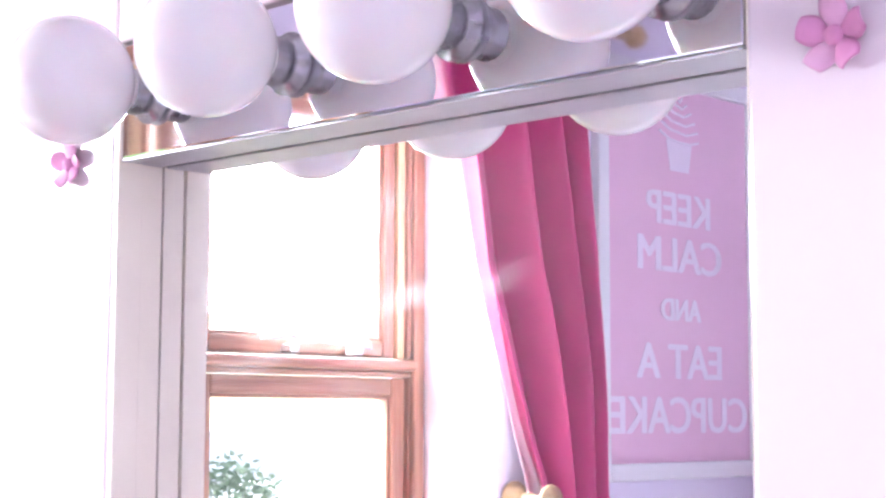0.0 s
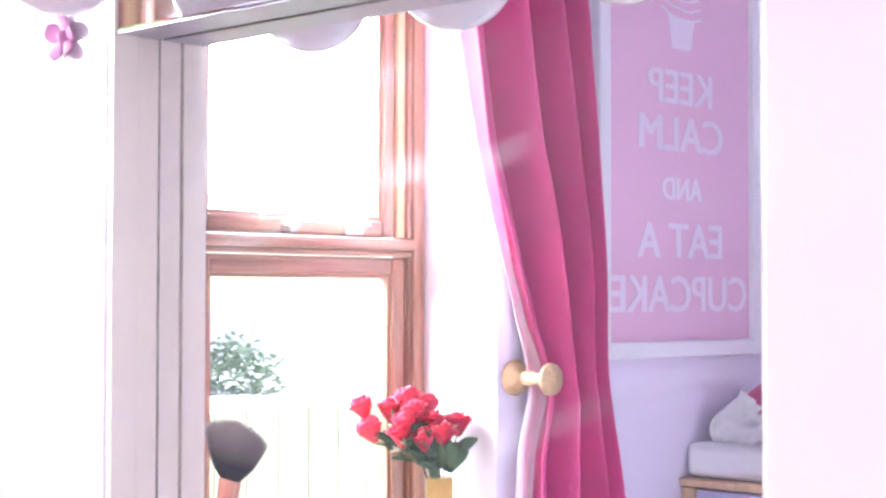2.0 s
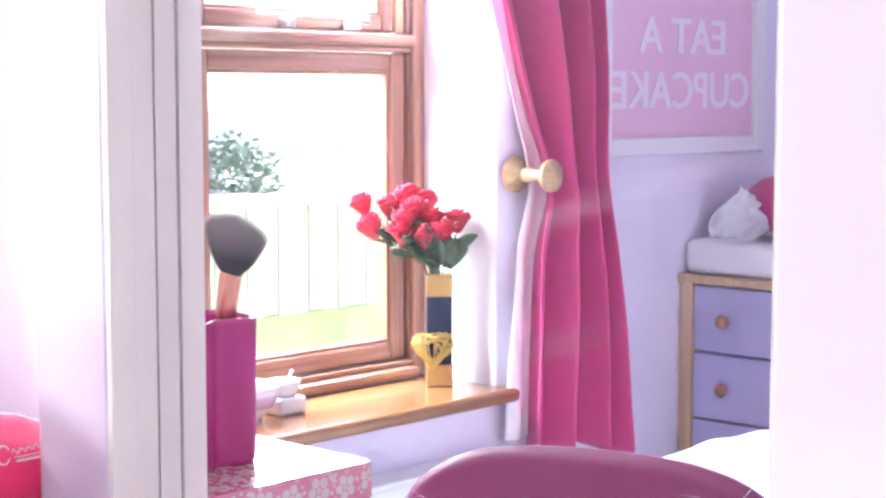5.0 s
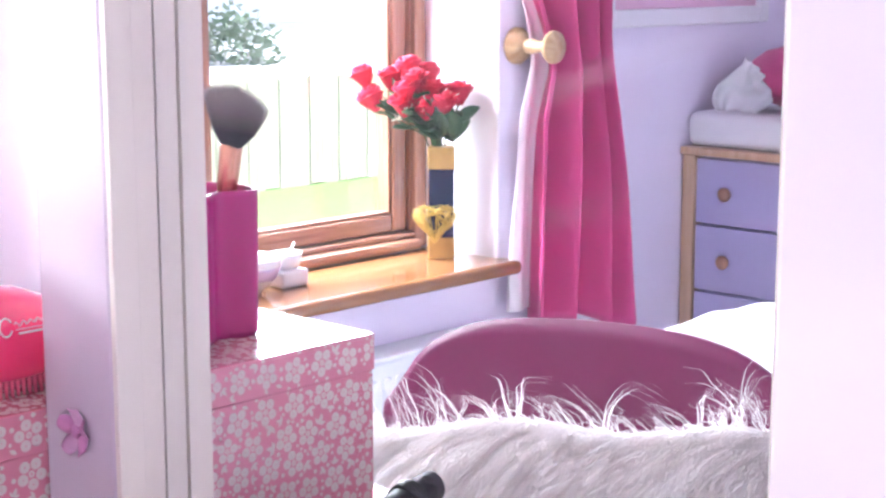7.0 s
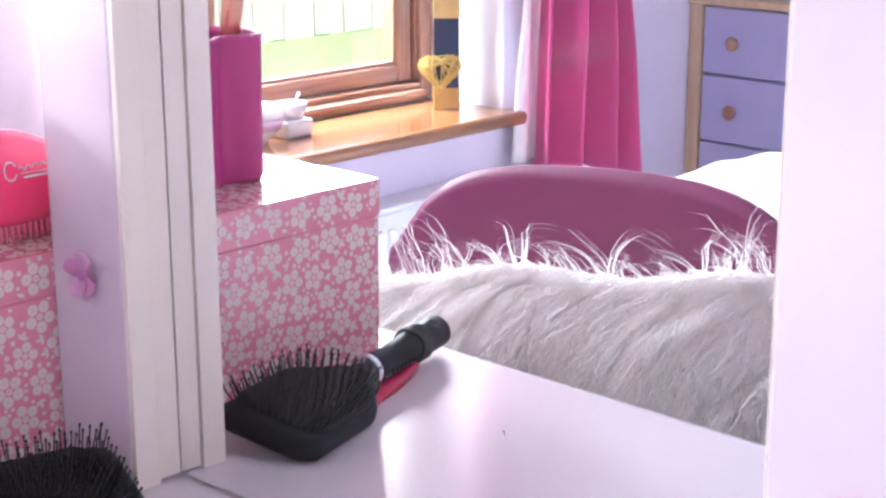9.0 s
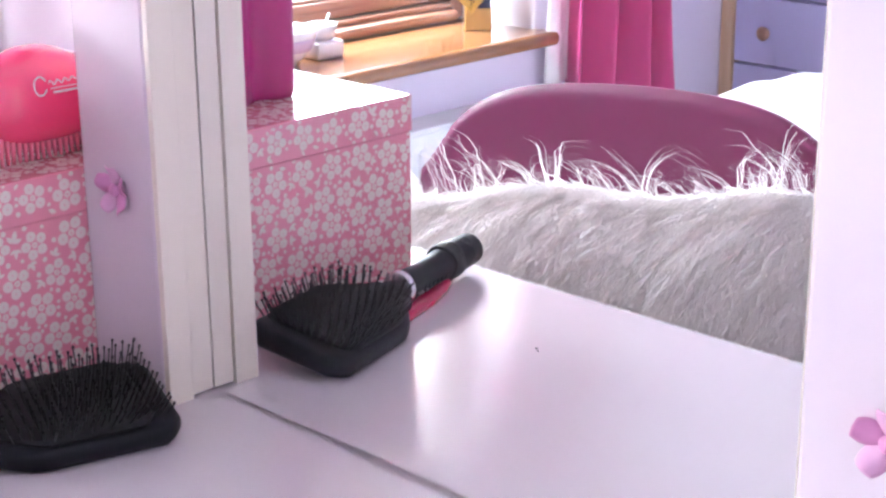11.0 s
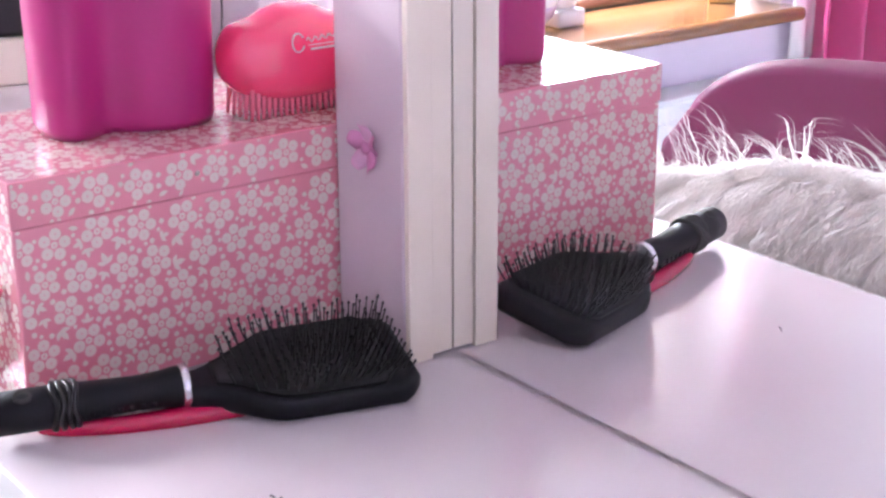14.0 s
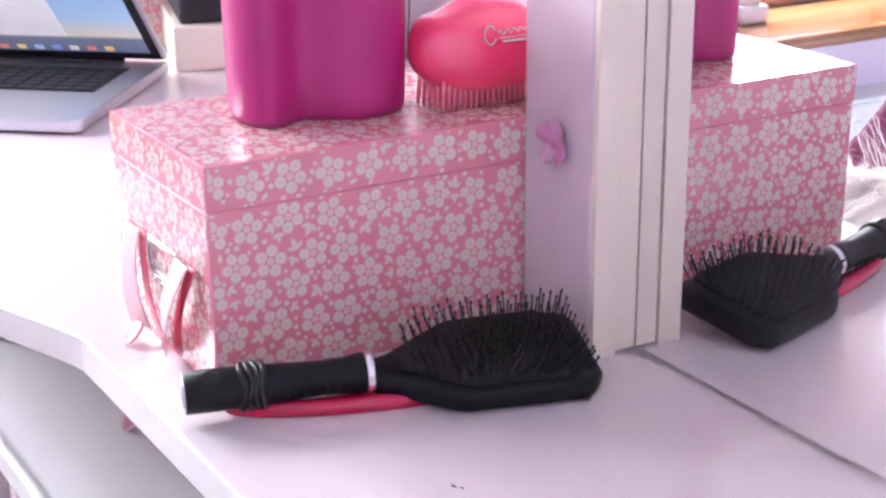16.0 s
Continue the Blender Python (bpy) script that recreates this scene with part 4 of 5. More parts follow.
def bristle_tuft(count, seed):
    rng = np.random.RandomState(seed)
    verts, faces = [], []
    for _ in range(count):
        a, rr = rng.rand() * 2 * math.pi, math.sqrt(rng.rand())
        bx, by = 0.008 * rr * math.cos(a), 0.006 * rr * math.sin(a)
        tx, ty = 0.029 * rr * math.cos(a), 0.024 * rr * math.sin(a)
        h = 0.142 + 0.042 * (1 - 0.22 * rr * rr) + 0.002 * rng.randn() - 0.12 * tx + 0.10 * ty
        w = 0.0004
        base = len(verts)
        for k, f in enumerate((0, 0.35, 0.7, 1.0)):
            s = f ** 0.7
            c = Vector((bx + (tx - bx) * s, by + (ty - by) * s, 0.140 + (h - 0.140) * f))
            d = Vector((-math.sin(a), math.cos(a), 0)) * w * (1.2 - 0.8 * f)
            verts += [c - d, c + d]
        faces += [(base + 2 * k, base + 2 * k + 1, base + 2 * k + 3, base + 2 * k + 2) for k in range(3)]
    me = bpy.data.meshes.new("bristles")
    me.from_pydata(verts, [], faces)
    me.materials.append(M_HAIR)
    return me


tuft = new("bristles", bristle_tuft(4200, 5))
tuft.parent = mb
tagged(tuft, "dark soft bristles")

knot = thing("detangling_brush", -0.130, -0.034, 0.75 + BZ + 0.0006, "glossy coral pink cloud-shaped detangling brush", "hair brush")


def cloud(u, v):
    t, p = 2 * math.pi * u, math.pi * v
    soft_ = lambda c, q: math.copysign(abs(c) ** q, c)
    ring = math.sin(p) ** 0.75
    cy, cz = soft_(math.cos(t), 0.84) * ring, soft_(math.sin(t), 0.84) * ring
    lump = 1 + (0.09 * math.cos(6 * (t - math.pi / 2)) * math.sin(p) ** 2 if math.sin(t) > 0 else 0)
    y, z, x = 0.055 * cy, 0.031 * cz * lump, 0.028 * soft_(math.cos(p), 0.8)
    if z < -0.0275:
        z = -0.0275 + (z + 0.0275) * 0.2
    return Vector((x, y, 0.0385 + z))


part("shell", sheet(64, 32, cloud), M_CORAL, knot, smooth=True)
teeth = bmesh.new()
for i in range(20):
    for j in range(5):
        tube([((j - 2) * 0.0075, -0.040 + i * 0.0042, 0.022), ((j - 2) * 0.008, -0.042 + i * 0.0044, 0.0)], 0.0021, 5, bm=teeth, taper=(1, 0.6))
tagged(part("teeth", teeth, M_CORALTOOTH, knot, "rows of translucent coral teeth", True), kind="stuff")
# a swash and two bars stand for the maker's mark
mk = bmesh.new()
front = lambda y, z: 0.0286 * max(1 - (abs(y) / 0.0575) ** 2.8 - (abs(z - 0.0385) / 0.032) ** 2.8, 0) ** 0.32
loop = [(-0.012 + 0.0045 * math.cos(0.5 + 0.45 * k), 0.050 + 0.0060 * math.sin(0.5 + 0.45 * k)) for k in range(13)]
wave = [(-0.006 + 0.0013 * k, 0.0510 + 0.0018 * math.sin(1.5 * k) * (1 - 0.02 * k) + 0.00008 * k) for k in range(18)]
for stroke, r_ in ((loop, 0.0005), (wave, 0.0004), ([(-0.005 + 0.003 * k, 0.0477) for k in range(9)], 0.0003), ([(-0.003 + 0.0026 * k, 0.0450) for k in range(9)], 0.0007)):
    tube([(front(y, z), y, z) for y, z in stroke], r_, 6, bm=mk)
part("mark", mk, M_PORCELAIN, knot, "white printed swash")

# ---- paddle brush and comb ----
BR_A, BR_B = Vector((-0.051, -0.291, 0)), Vector((0.0185, -0.051, 0))
ang = math.degrees(math.atan2(BR_B.y - BR_A.y, BR_B.x - BR_A.x))
paddle = thing("paddle_brush", BR_A.x, BR_A.y, 0.7503, "black paddle hairbrush with hair ties round its handle", "hairbrush", turn=ang)
paddle.rotation_euler = Euler((radians(12), radians(-0.6), radians(ang)))
paddle.location.z = 0.7555
BL = 0.250

hp = [(0.0105, 0.0), (0.0128, 0.0012), (0.0130, 0.02), (0.0124, 0.045), (0.0112, 0.065), (0.0104, 0.082), (0.0112, 0.096), (0.0126, 0.106), (0.0120, 0.113)]
part("handle", lathe(hp, 24, pose(0, 0, 0.0125, 0, 90, 0)), M_BLACK, paddle, smooth=True)
part("end_cap", lathe([(0.0003, -0.0014), (0.0095, -0.0013), (0.0120, 0.0), (0.0118, 0.0015), (0.010, 0.0025)], 24, pose(0, 0, 0.0125, 0, 90, 0)), M_SILVER, paddle, "grey end cap", True)
part("hanging_hole", lathe([(0.0055, 0), (0.0055, 0.0006), (0.0045, 0.0007), (0.002, 0.0003)], 16, pose(0.017, -0.0035, 0.0244, 14)), M_BRISTLE, paddle, "hanging hole")
for k in range(7):
    q = 0.050 + 0.0065 * k
    part("grip_rib", box(q, q + 0.003, -0.0125, -0.0112, 0.008, 0.0125, 0.0005, 1), M_BLACK, paddle)
for k, q in enumerate((0.0345, 0.0385, 0.0425, 0.046)):
    rr = 0.0132
    part("hair_tie", tube([(q + 0.0012 * math.sin(3 * a + k), rr * math.cos(a), 0.0125 + rr * math.sin(a)) for a in [2 * math.pi * j / 28 for j in range(29)]], 0.0019, 8), M_BRISTLE, paddle, "black elastic hair tie", True)
part("ring", lathe([(0.0118, 0.108), (0.0134, 0.109), (0.0134, 0.1125), (0.0118, 0.1135)], 28, pose(0, 0, 0.0125, 0, 90, 0)), M_SILVER, paddle, "silver ring", True)


def head_half(s):
    """Half the head's width along its length, from the neck to the tip."""
    return 0.012 + 0.026 * smoothstep(0.0, 0.40, s) + 0.002 * s - 0.012 * smoothstep(0.90, 1.0, s) ** 2


def head_outline(grow=1.0, cut=0.0):
    pts = [(0.112 + cut + (BL - 0.112 - 2 * cut) * k / 24, -grow * head_half(k / 24)) for k in range(25)]
    return pts + [(x, -y) for x, y in reversed(pts)]


part("head", slab(head_outline(), 0.0, 0.0165, 0.006, 4), M_BLACK, paddle, smooth=True)
part("cushion", slab([(x, y) for x, y in head_outline(0.90, 0.016)], 0.0160, 0.0200, 0.0035, 3), M_PAD, paddle, smooth=True)
pins = bmesh.new()
rngp = random.Random(4)
for i in range(19):
    for j in range(13):
        x = 0.138 + i * 0.0056
        wv = head_half((x - 0.112) / (BL - 0.112)) * 0.86
        y = -0.0330 + j * 0.0055 + (0.0026 if i % 2 else 0)
        if abs(y) > wv:
            continue
        lx, ly = 0.004 * (x - 0.19) / 0.05 + rngp.uniform(-0.0012, 0.0012), 0.006 * y / 0.03 + rngp.uniform(-0.0012, 0.0012)
        p0, p1 = Vector((x, y, 0.0195)), Vector((x + lx, y + ly, 0.0305 + rngp.uniform(-0.001, 0.001)))
        tube([p0, p1], 0.00055, 4, bm=pins)
        tube([p1 - Vector((0, 0, 0.0004)), p1 + Vector((0, 0, 0.0003)), p1 + Vector((0, 0, 0.0016))], 0.0011, 5, bm=pins, taper=(0.6, 1, 0.5))
tagged(part("bristles", pins, M_BRISTLE, paddle, "black ball-tipped bristles"), kind="stuff")

comb = thing("flat_comb", -0.0235, -0.188, 0.7503, "ruby red plastic comb lying under the hairbrush", "comb", turn=72)
cb = bmesh.new()
rows = []
for k in range(48):
    a = 2 * math.pi * k / 48
    c, q = math.cos(a), math.sin(a)
    inner, outer = Vector((-0.030 + 0.036 * c, 0.011 * q, 0)), Vector((0.082 * c, 0.022 * q, 0))
    rows.append([cb.verts.new(p + Vector((0, 0, z))) for p, z in ((inner, 0.0), (outer, 0.0), (outer * 1.012, 0.004), (outer * 0.985, 0.0078), (inner * 0.9 + outer * 0.1, 0.0082), (inner, 0.0070))])
for k in range(48):
    for m_ in range(6):
        cb.faces.new((rows[k][m_], rows[(k + 1) % 48][m_], rows[(k + 1) % 48][(m_ + 1) % 6], rows[k][(m_ + 1) % 6]))
bmesh.ops.recalc_face_normals(cb, faces=cb.faces[:])
part("body", cb, M_REDCOMB, comb, smooth=True)

# ---- laptop ----
laptop = thing("laptop", -0.71, -0.129, 0.7503, "silver laptop open and switched on, on the desk", "laptop", turn=-130 + 180)
# local x runs along the front edge away from the corner, local y to the hinge
laptop.matrix_basis = Matrix.Translation((-0.705, -0.135, 0.7503)) @ pose(0, 0, 0, 0, 0, 50) @ Matrix.Translation((-0.36, 0, 0))
LW, LD = 0.36, 0.268
part("base", slab([(0.010, 0), (LW - 0.010, 0), (LW - 0.003, 0.003), (LW, 0.010), (LW, LD), (0, LD), (0, 0.010), (0.003, 0.003)], 0.002, 0.014, 0.002), M_ALU, laptop)
part("keyboard_well", box(0.030, LW - 0.030, 0.118, LD - 0.040, 0.0135, 0.0144), M_SHELLBLACK, laptop)
for r_ in range(6):
    n_ = 14
    for c_ in range(n_):
        x0 = 0.033 + c_ * (LW - 0.066) / n_
        y0 = 0.120 + r_ * 0.0168
        if r_ == 0 and 4 <= c_ <= 8:
            if c_ > 4:
                continue
            part("key", box(x0, x0 + 5 * (LW - 0.066) / n_ - 0.003, y0, y0 + 0.0138, 0.0144, 0.0160, 0.0006, 1), M_KEYS, laptop)
            continue
        part("key", box(x0, x0 + (LW - 0.066) / n_ - 0.003, y0, y0 + 0.0138, 0.0144, 0.0160, 0.0006, 1), M_KEYS, laptop)
part("trackpad", box(LW / 2 - 0.054, LW / 2 + 0.054, 0.014, 0.096, 0.0138, 0.0143, 0.0002, 1), M_ALU, laptop)
lidm = Matrix.Translation((0, LD - 0.003, 0.016)) @ pose(0, 0, 0, 46)
sc = part("lid", box(0, LW, 0.0, 0.007, 0.0, 0.228, 0.003), M_ALU, laptop)
sc.matrix_basis = lidm
part("bezel", box(0.004, LW - 0.004, -0.0012, -0.0002, 0.004, 0.224), M_SHELLBLACK, sc)
part("display", box(0.014, LW - 0.014, -0.0022, -0.0014, 0.018, 0.214), M_SCREEN, sc, "lit display")
part("hinge", tube([(0.05, LD - 0.004, 0.0145), (LW - 0.05, LD - 0.004, 0.0145)], 0.004, 10), M_SHELLBLACK, laptop)
win = box(LW - 0.25, LW - 0.10, -0.0030, -0.0024, 0.05, 0.20)
part("open_window", win, material("pale_screen_page", (0.8, 0.8, 0.8), 0.3, Emission_Color=(0.8, 0.82, 0.84, 1), Emission_Strength=0.12), sc)
for k in range(14):
    col = [(0.2, 0.35, 0.8), (0.75, 0.75, 0.7), (0.8, 0.25, 0.2), (0.85, 0.6, 0.25), (0.4, 0.6, 0.85)][k % 5]
    part("dock_icon", box(0.03 + k * 0.0205, 0.040 + k * 0.0205, -0.0030, -0.0024, 0.022, 0.030), material("icon_tint", col, 0.3, Emission_Color=(*col, 1), Emission_Strength=0.12), sc)

# ---- voile behind the desk ----
voile = thing("voile_curtain", -0.75, 0.315, 0.0, "pale pink voile hanging behind the desk", "curtain")
vo = sheet(220, 6, lambda u, v: Vector((-0.70 + 1.30 * u, 0.014 * math.sin(46 * u + 2 * math.sin(9 * u)) * (1 - 0.3 * v) - 0.004 * noise.noise((u * 20, v, 0)), 0.76 + 1.42 * v)))
part("cloth", thicken(vo, 0.0015), M_VOILE, voile, smooth=True)
part("rail", tube([(-0.74, 0.0, 2.19), (0.64, 0.0, 2.19)], 0.009, 10), M_WHITE, voile, smooth=True)

# ---- far end of the desk ----
stand = thing("white_stand", -1.066, 0.090, 0.75, "white block stand under a black speaker", "stand", turn=-16)
part("block", box(-0.02, 0.16, 0.0, 0.12, 0.0, 0.052, 0.003), M_WHITE, stand)
spk = thing("speaker", -1.066, 0.090, 0.802, "matt black speaker standing on a white block", "speaker", turn=-16)
part("case", box(-0.015, 0.15, 0.008, 0.115, 0.0, 0.26, 0.006), M_SHELLBLACK, spk)
fb = thing("floral_file_box", -1.148, -0.006, 0.75, "pink flower-printed file box behind the laptop", "file box", turn=-16)
part("body", box(-0.07, 0.06, 0.0, 0.18, 0.0, 0.20, 0.003), M_BOX, fb)
print_on(fb, 0.128, 0.196, 21, to_my(-0.0004, 0.10) @ Matrix.Translation((-0.005, 0, 0)))
print_on(fb, 0.176, 0.196, 22, to_px(0.0604, 0.10) @ Matrix.Translation((0.09, 0, 0)))
tree = thing("jewellery_stand", -0.60, 0.158, 0.75, "thin black wire jewellery stand on the desk", "jewellery stand")
part("base", lathe([(0.045, 0), (0.045, 0.003), (0.006, 0.006), (0.003, 0.012)], 24), M_SHELLBLACK, tree, smooth=True)
part("stem", tube([(0, 0, 0.005), (0.002, 0, 0.10), (-0.002, 0, 0.22), (0, 0, 0.30)], 0.0022, 8), M_SHELLBLACK, tree, smooth=True)
for k in range(4):
    zc = 0.10 + 0.05 * k
    s = 1 if k % 2 else -1
    part("scroll", tube([(0, s * (0.012 - 0.010 * math.cos(a)), zc + 0.010 * math.sin(a)) for a in [0.6 * j for j in range(11)]], 0.0012, 6), M_SHELLBLACK, tree, smooth=True)
part("chain", tube([(0.004, 0.012 + 0.002 * math.sin(k), 0.28 - 0.02 * k) for k in range(12)], 0.001, 5), M_SHELLBLACK, tree)
# added strip: the glossy shelf's reflection of the box ribbon, built as a solid
cloth = thing("ribbon_reflection", -0.318, -0.226, 0.6203, "pink strip in place of the box ribbon's reflection in the shelf", "ribbon", turn=-6)
rl = sheet(40, 3, lambda u, v: Vector((-0.042 + 0.084 * u, 0.008 * math.sin(9 * u) + (v - 0.5) * 0.016, 0.006 + 0.0050 * math.sin(19 * u + 0.5))))
part("band", thicken(rl, 0.0008), M_RIBBON, cloth, smooth=True)

pouch = thing("pouch", -0.640, -0.245, 0.6203, "dark grey fabric pouch lying on the pull-out shelf", "pouch", turn=8)
pb = box(-0.10, 0.10, -0.045, 0.045, 0.0, 0.034, 0.014, 4)
for v in pb.verts:
    v.co.z *= 1 + 0.12 * noise.noise(v.co * 40)
part("body", pb, M_POUCH, pouch, smooth=True)
part("zip", box(-0.085, 0.085, -0.003, 0.003, 0.0335, 0.0355, 0.0008, 1), M_SHELLBLACK, pouch, "black zip")
for x, y, r_ in ((0.104, -0.199, 0.0009), (0.108, -0.196, 0.0006)):
    lint = thing("lint_speck", x, y, 0.7502, "dark speck of lint on the desktop", "lint")
    part("fluff", tube([(-r_, -r_, r_ * 0.5), (0, r_ * 0.4, r_ * 0.7), (r_, -r_ * 0.2, r_ * 0.5), (r_ * 2.2, r_ * 0.6, r_ * 0.4)], r_ * 0.5, 6), M_SHELLBLACK, lint, smooth=True)

# ---- on the sill ----
vase = thing("vase", -1.600, -1.936, 0.5403, "square navy vase banded in gold with a wire heart", "vase", turn=44)
part("body", slab([(-0.027, -0.027), (0.027, -0.027), (0.027, 0.027), (-0.027, 0.027)], 0, 0.245, 0.002), M_VASEBLUE, vase)
part("gold_band", box(-0.0285, 0.0285, -0.0285, 0.0285, 0.001, 0.048, 0.0015), M_GOLD, vase, "gold leaf band")
part("gold_band", box(-0.0285, 0.0285, -0.0285, 0.0285, 0.198, 0.246, 0.0015), M_GOLD, vase, "gold leaf band")
hw = bmesh.new()
rngh = random.Random(8)
def heart_point(t, w_):
    hz = 0.0021 * (13 * math.cos(t) - 5 * math.cos(2 * t) - 2 * math.cos(3 * t) - math.cos(4 * t))
    return Vector((0.0, 1.45 * w_ * 0.033 * math.sin(t) ** 3 + 0.015, 0.087 + 1.35 * w_ * hz))


for k in range(42):
    a = rngh.uniform(0, 6.3)
    ends = [heart_point(a + q + rngh.uniform(-0.5, 0.5), rngh.uniform(0.75, 1.05)) for q in (0, 1.4, 2.9, 4.2)]
    if k < 7:
        ends = [heart_point(a + 0.5 * q, rngh.uniform(0.92, 1.04)) for q in range(9)]
    tube([p + Vector((0.033 + 0.007 * math.sin(1.7 * q + k), 0, 0)) for q, p in enumerate(ends)], 0.0012, 5, bm=hw)
part("wire_heart", hw, M_GOLDWIRE, vase, "heart woven of gold wire", True)

rngr = random.Random(12)
bouquet = thing("rose_bouquet", -1.600, -1.936, 0.785, "bunch of red silk roses with green leaves in vase", "flowers", turn=44)


def rose_head(seed):
    """A half-open silk rose: a rolled heart in cupped petals with turned-out lips."""
    r = random.Random(seed)
    b = bmesh.new()
    for ring, (n, r0, r1, hgt, op) in enumerate(((2, 0.003, 0.008, 0.050, 0.0), (3, 0.005, 0.014, 0.051, 0.2), (4, 0.006, 0.020, 0.049, 0.7), (3, 0.006, 0.023, 0.045, 1.0))):
        for k in range(n):
            a0 = 2 * math.pi * (k + r.uniform(-0.12, 0.12)) / n + ring * 0.8
            tall, flare = hgt * r.uniform(0.92, 1.06), op * r.uniform(0.5, 1.3)

            def petal(u, v, a0=a0, r0=r0, r1=r1, tall=tall, flare=flare, n=n):
                e = 2 * v - 1
                a = a0 + e * math.pi / n * 1.4 * (0.55 + 0.45 * math.sin(math.pi * min(0.15 + 0.7 * u, 1)))
                rad = r0 + (r1 - r0) * math.sin(1.5 * u) + 0.0075 * flare * u ** 5
                return Vector((rad * math.cos(a), rad * math.sin(a), tall * u * (1 - 0.20 * abs(e) ** 3) - 0.004 * flare * u ** 6))
            sheet(8, 6, petal, bm=b)
    thicken(b, 0.0006)
    return mesh_of("rose", b, M_ROSE, True)


def leaf_mesh(length, width_):
    b = sheet(8, 4, lambda u, v: Vector((length * u, width_ * math.sin(math.pi * min(u * 0.94 + 0.03, 1)) ** 0.8 * (2 * v - 1), 0.16 * length * math.sin(2.2 * u) - 0.10 * length * (1 - abs(2 * v - 1)) * math.sin(math.pi * u))))
    return mesh_of("leaf", thicken(b, 0.0006), M_LEAF, True)


ROSES, LEAVES = [rose_head(k) for k in (1, 2, 3)], [leaf_mesh(0.062, 0.015), leaf_mesh(0.048, 0.013), leaf_mesh(0.070, 0.021)]
# rose heads: towards the room, along the sill, and over the vase rim
for k, (dx, dy, dz) in enumerate(((0.00, 0.168, 0.146), (0.025, 0.148, 0.097), (-0.01, 0.112, 0.134), (-0.02, 0.072, 0.155), (0.015, 0.058, 0.132), (0.045, 0.088, 0.086), (0.050, 0.042, 0.080), (0.040, 0.008, 0.088), (0.00, -0.030, 0.106), (-0.03, 0.040, 0.140), (0.035, 0.078, 0.112), (0.02, 0.024, 0.106))):
    dy, dz = dy - 0.010, dz - 0.016
    m = Matrix.Translation((dx, dy, dz)) @ pose(0, 0, 0, -130 * dy + rngr.uniform(-8, 8), 220 * dx + rngr.uniform(-6, 10), 0) @ pose(0, 0, 0, 0, 0, rngr.uniform(0, 360)) @ Matrix.Scale(rngr.uniform(1.0, 1.14), 4)
    rs = new("rose", ROSES[k % 3])
    rs.parent, rs.matrix_basis = bouquet, m
    st = tube([(dx * 0.2, dy * 0.06, -0.06), (dx * 0.4, dy * 0.25, dz * 0.3), (dx, dy, dz + 0.004)], 0.0018, 6)
    part("stem", st, M_LEAF, bouquet, smooth=True)
    for q in range(4):
        sp = new("sepal", LEAVES[1])
        sp.parent, sp.matrix_basis = bouquet, m @ pose(0, 0, 0.001, 0, -58, 90 * q + 20) @ Matrix.Scale(0.42, 4)
for k in range(84):
    lf = new("leaf", LEAVES[k % 3])
    lf.parent = bouquet
    yv = rngr.uniform(-0.040, 0.125)
    lf.matrix_basis = Matrix.Translation((rngr.uniform(-0.010, 0.045), yv * 0.72, rngr.uniform(0.006, 0.050) + max(yv, 0) * 0.42)) @ pose(0, 0, 0, rngr.uniform(-50, 50), rngr.uniform(-65, 10), rngr.uniform(-100, 150))
for k in range(7):
    c = Vector((rngr.uniform(0.02, 0.06), rngr.uniform(-0.03, 0.10), rngr.uniform(0.05, 0.13)))
    sp = bmesh.new()
    for j in range(12):
        d = Vector((rngr.uniform(-1, 1), rngr.uniform(-1, 1), rngr.uniform(-0.2, 1))).normalized() * rngr.uniform(0.010, 0.02)
        tube([c, c + d * 0.6, c + d], 0.0016, 4, bm=sp, taper=(0.5, 1, 0.4))
    part("sprig", sp, M_SPRIG, bouquet, "tiny white filler blossom")

bowl = thing("bowl", -1.60, -1.385, 0.5403, "white porcelain bowl with a lilac band", "bowl")
part("dish", lathe([(0.028, 0), (0.030, 0.006), (0.040, 0.012), (0.056, 0.030), (0.066, 0.056), (0.070, 0.072), (0.068, 0.073), (0.062, 0.054), (0.050, 0.030), (0.01, 0.014)], 40), M_PORCELAIN, bowl, smooth=True)
part("band", lathe([(0.0575, 0.031), (0.0672, 0.054), (0.0668, 0.056), (0.055, 0.031)], 40), M_LILACBAND, bowl, "lilac glazed band", True)
pot2 = thing("oil_burner", -1.605, -1.492, 0.5403, "small white ceramic pot with a spoon", "pot")
part("base", box(-0.03, 0.03, -0.036, 0.036, 0.0, 0.036, 0.008, 3), M_PORCELAIN, pot2, smooth=True)
part("cup", lathe([(0.020, 0.0355), (0.028, 0.045), (0.033, 0.068), (0.031, 0.068), (0.02, 0.05)], 28), M_PORCELAIN, pot2, smooth=True)
part("spoon", tube([(0.0, 0.0, 0.05), (0.0, -0.022, 0.085)], 0.003, 8), M_PORCELAIN, pot2, smooth=True)

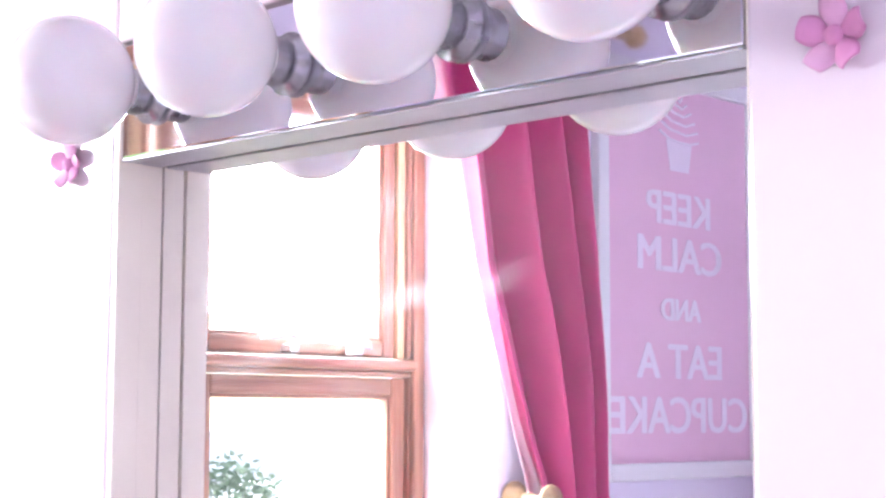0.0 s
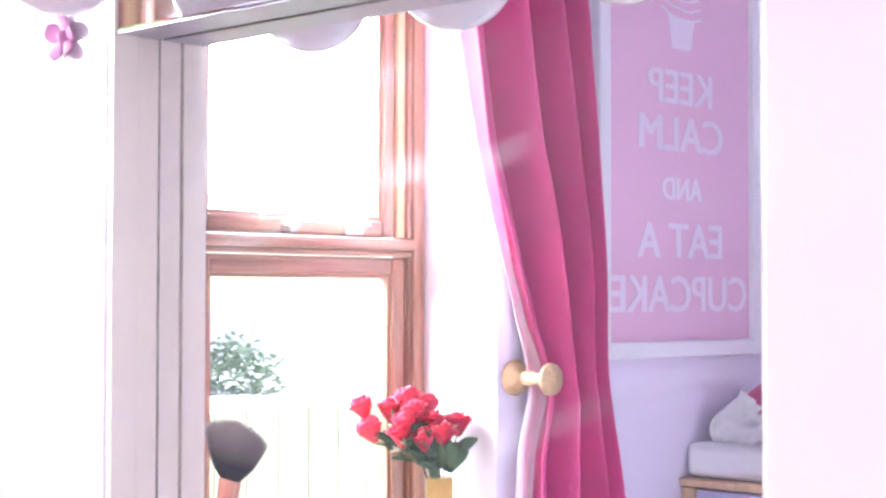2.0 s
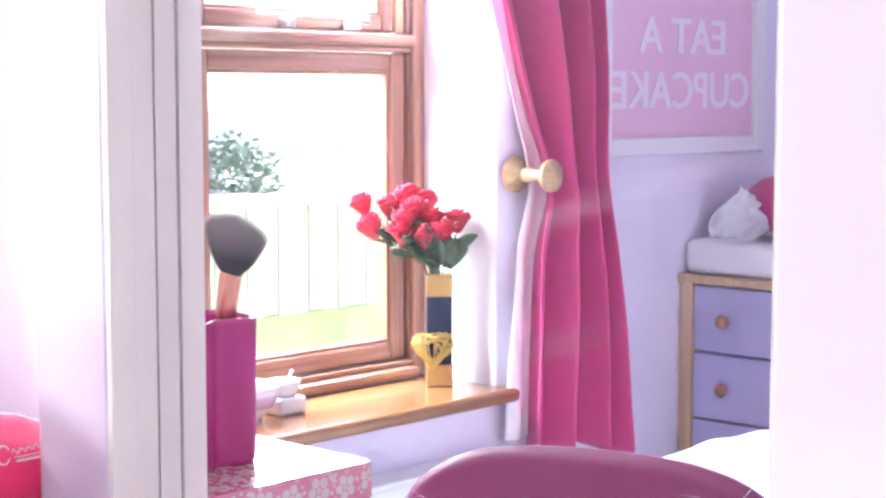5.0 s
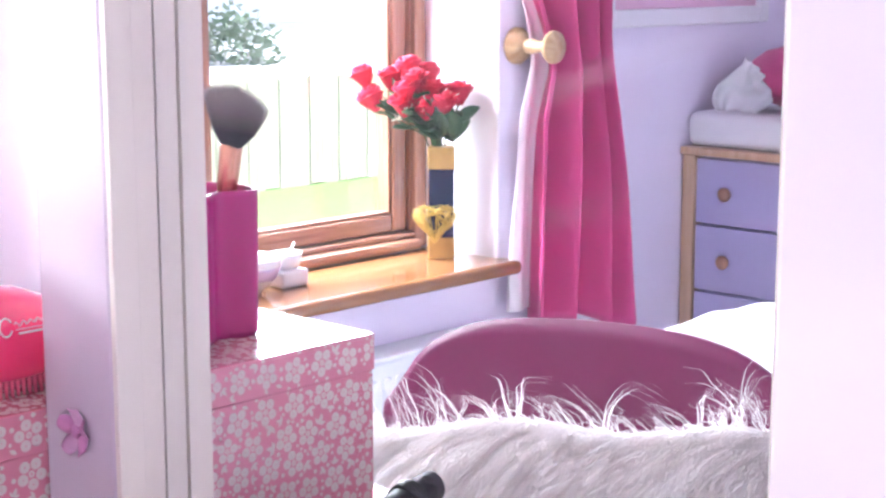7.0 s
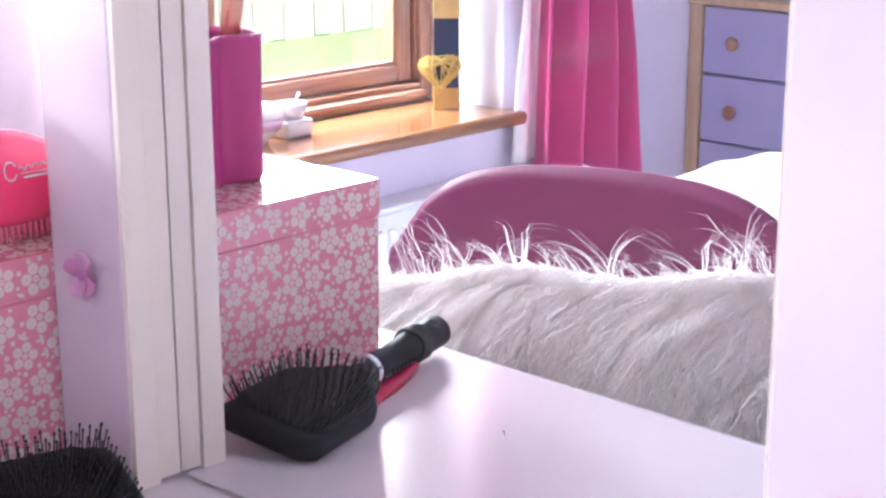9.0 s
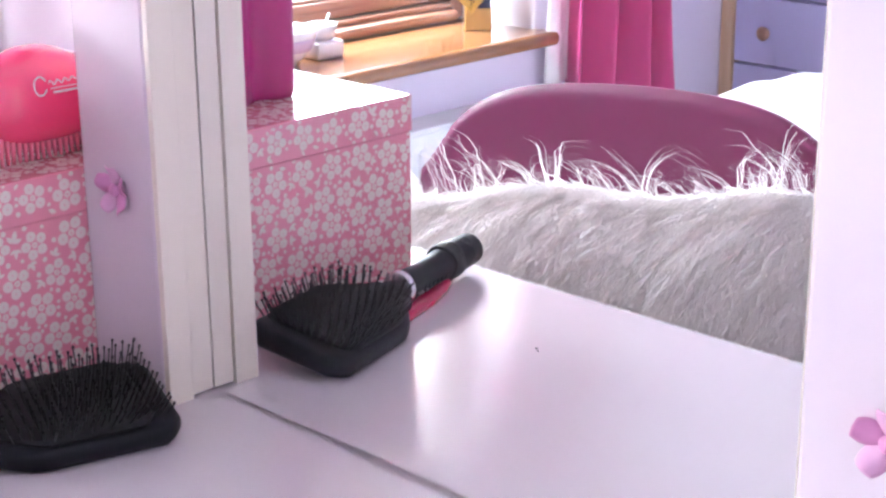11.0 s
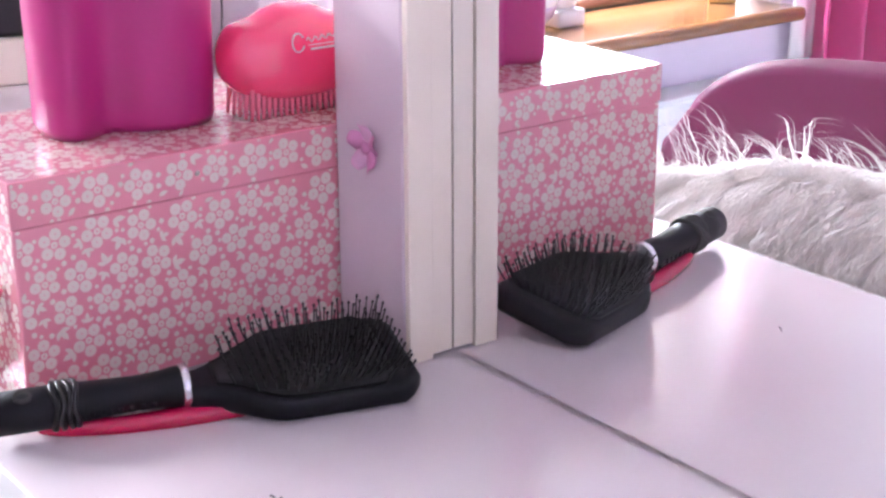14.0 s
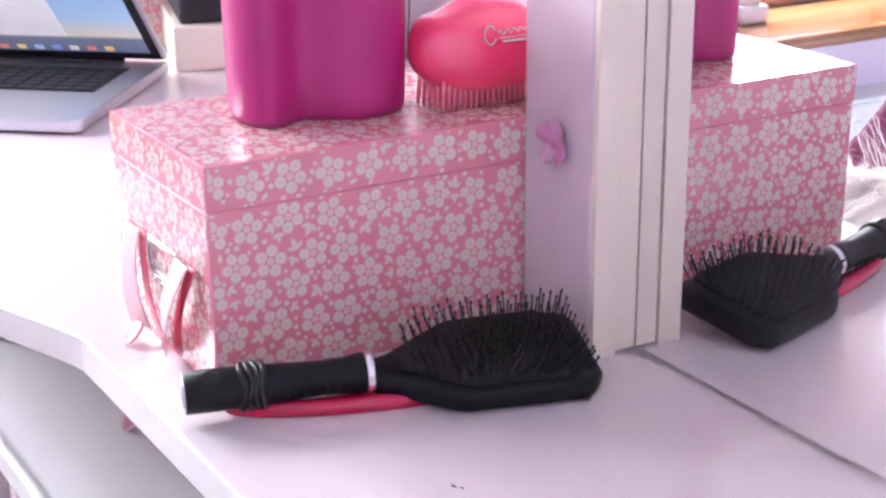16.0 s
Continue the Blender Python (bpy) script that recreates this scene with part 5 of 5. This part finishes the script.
# ---- outside ----
ground = structure(part("ground", sheet(2, 2, lambda u, v: Vector((900 - 1800 * u, -900 + 1800 * v, -0.42))), M_GRASS), "bright green back garden lawn", "lawn")
fence = thing("fence", -8.0, -7.2, -0.42, "pale weathered close-board garden fence", "fence")
fboard = mesh_of("board", box(-0.012, 0.012, -0.0765, 0.0765, 0.0, 0.80, 0.004, 1), M_FENCE)
for k in range(100):
    o = new("board", fboard)
    o.parent = fence
    o.matrix_basis = pose(0.006 * (k % 2), -7 + k * 0.146, 0.01 * math.sin(k * 2.3), 0, 0, 0)
for zr in (0.15, 0.6):
    part("rail", box(-0.07, -0.013, -7, 7.5, zr, zr + 0.08, 0.005), M_FENCE, fence)
# added sheet: the far ground's overexposed brightness put into a pale colour
structure(part("road", sheet(2, 2, lambda u, v: Vector((-8.4 - 890 * u, -800 + 1600 * v, -0.40))), material("washed_out_ground", (0.55, 0.54, 0.53), 0.9, vary=0.1, scale=1)), "added pale ground sheet for the washed-out distance behind the fence", "road")
house = thing("house", -34.0, -27.0, -2.6, "pale rendered house beyond the garden fence", "house")
part("wall", box(-4, 4, -4, 4, 0, 2.4), M_RENDER, house)
rf = bmesh.new()
va = [rf.verts.new(p) for p in ((4.1, -4.4, 2.39), (4.1, 4.4, 2.39), (0, 4.4, 3.35), (0, -4.4, 3.35), (-4.1, -4.4, 2.39), (-4.1, 4.4, 2.39))]
for f in ((0, 1, 2, 3), (3, 2, 5, 4), (0, 3, 4), (1, 5, 2), (0, 4, 5, 1)):
    rf.faces.new([va[k] for k in f])
part("roof", rf, M_ROOFTILE, house)
for q in (-2.5, 0.2, 2.6):
    part("window", box(4.0, 4.06, q - 0.5, q + 0.5, 1.2, 2.1, 0.02), M_KEYS, house)


def leafy_shrub(x, y, z, radius, height, seed, label):
    """A garden shrub: forked stems under an uneven crown of small leaves."""
    rng = random.Random(seed)
    bush = thing("shrub", x, y, z, label, "shrub")
    for k in range(5):
        a = 2 * math.pi * k / 5
        part("stem", tube([(0, 0, 0), (0.2 * radius * math.cos(a), 0.2 * radius * math.sin(a), 0.4 * height), (0.5 * radius * math.cos(a), 0.5 * radius * math.sin(a), 0.75 * height)], 0.03, 6, taper=(1, 0.7, 0.3)), M_FENCE, bush)
    verts, faces = [], []
    for _ in range(1500):
        d = Vector((rng.gauss(0, 1), rng.gauss(0, 1), rng.gauss(0, 1))).normalized()
        reach = (0.45 + 0.55 * rng.random()) * (1 + 0.35 * noise.noise(d * 2.2 + Vector((seed, 0, 0))))
        c = Vector((d.x * radius * reach, d.y * radius * reach, 0.58 * height + d.z * 0.45 * height * reach))
        u = Vector((rng.gauss(0, 1), rng.gauss(0, 1), rng.gauss(0, 1))).normalized() * 0.09
        w = u.orthogonal().normalized() * 0.045
        base = len(verts)
        verts += [c - u, c + w, c + u, c - w]
        faces.append((base, base + 1, base + 2, base + 3))
    me = bpy.data.meshes.new("crown")
    me.from_pydata(verts, [], faces)
    me.materials.append(M_SHRUB)
    crown = new("crown", me)
    crown.parent = bush
    tagged(crown, "dense small green leaves", kind="stuff")


leafy_shrub(-20.0, -16.2, -1.5, 1.0, 2.0, 3, "rounded pale green garden shrub beyond the fence")
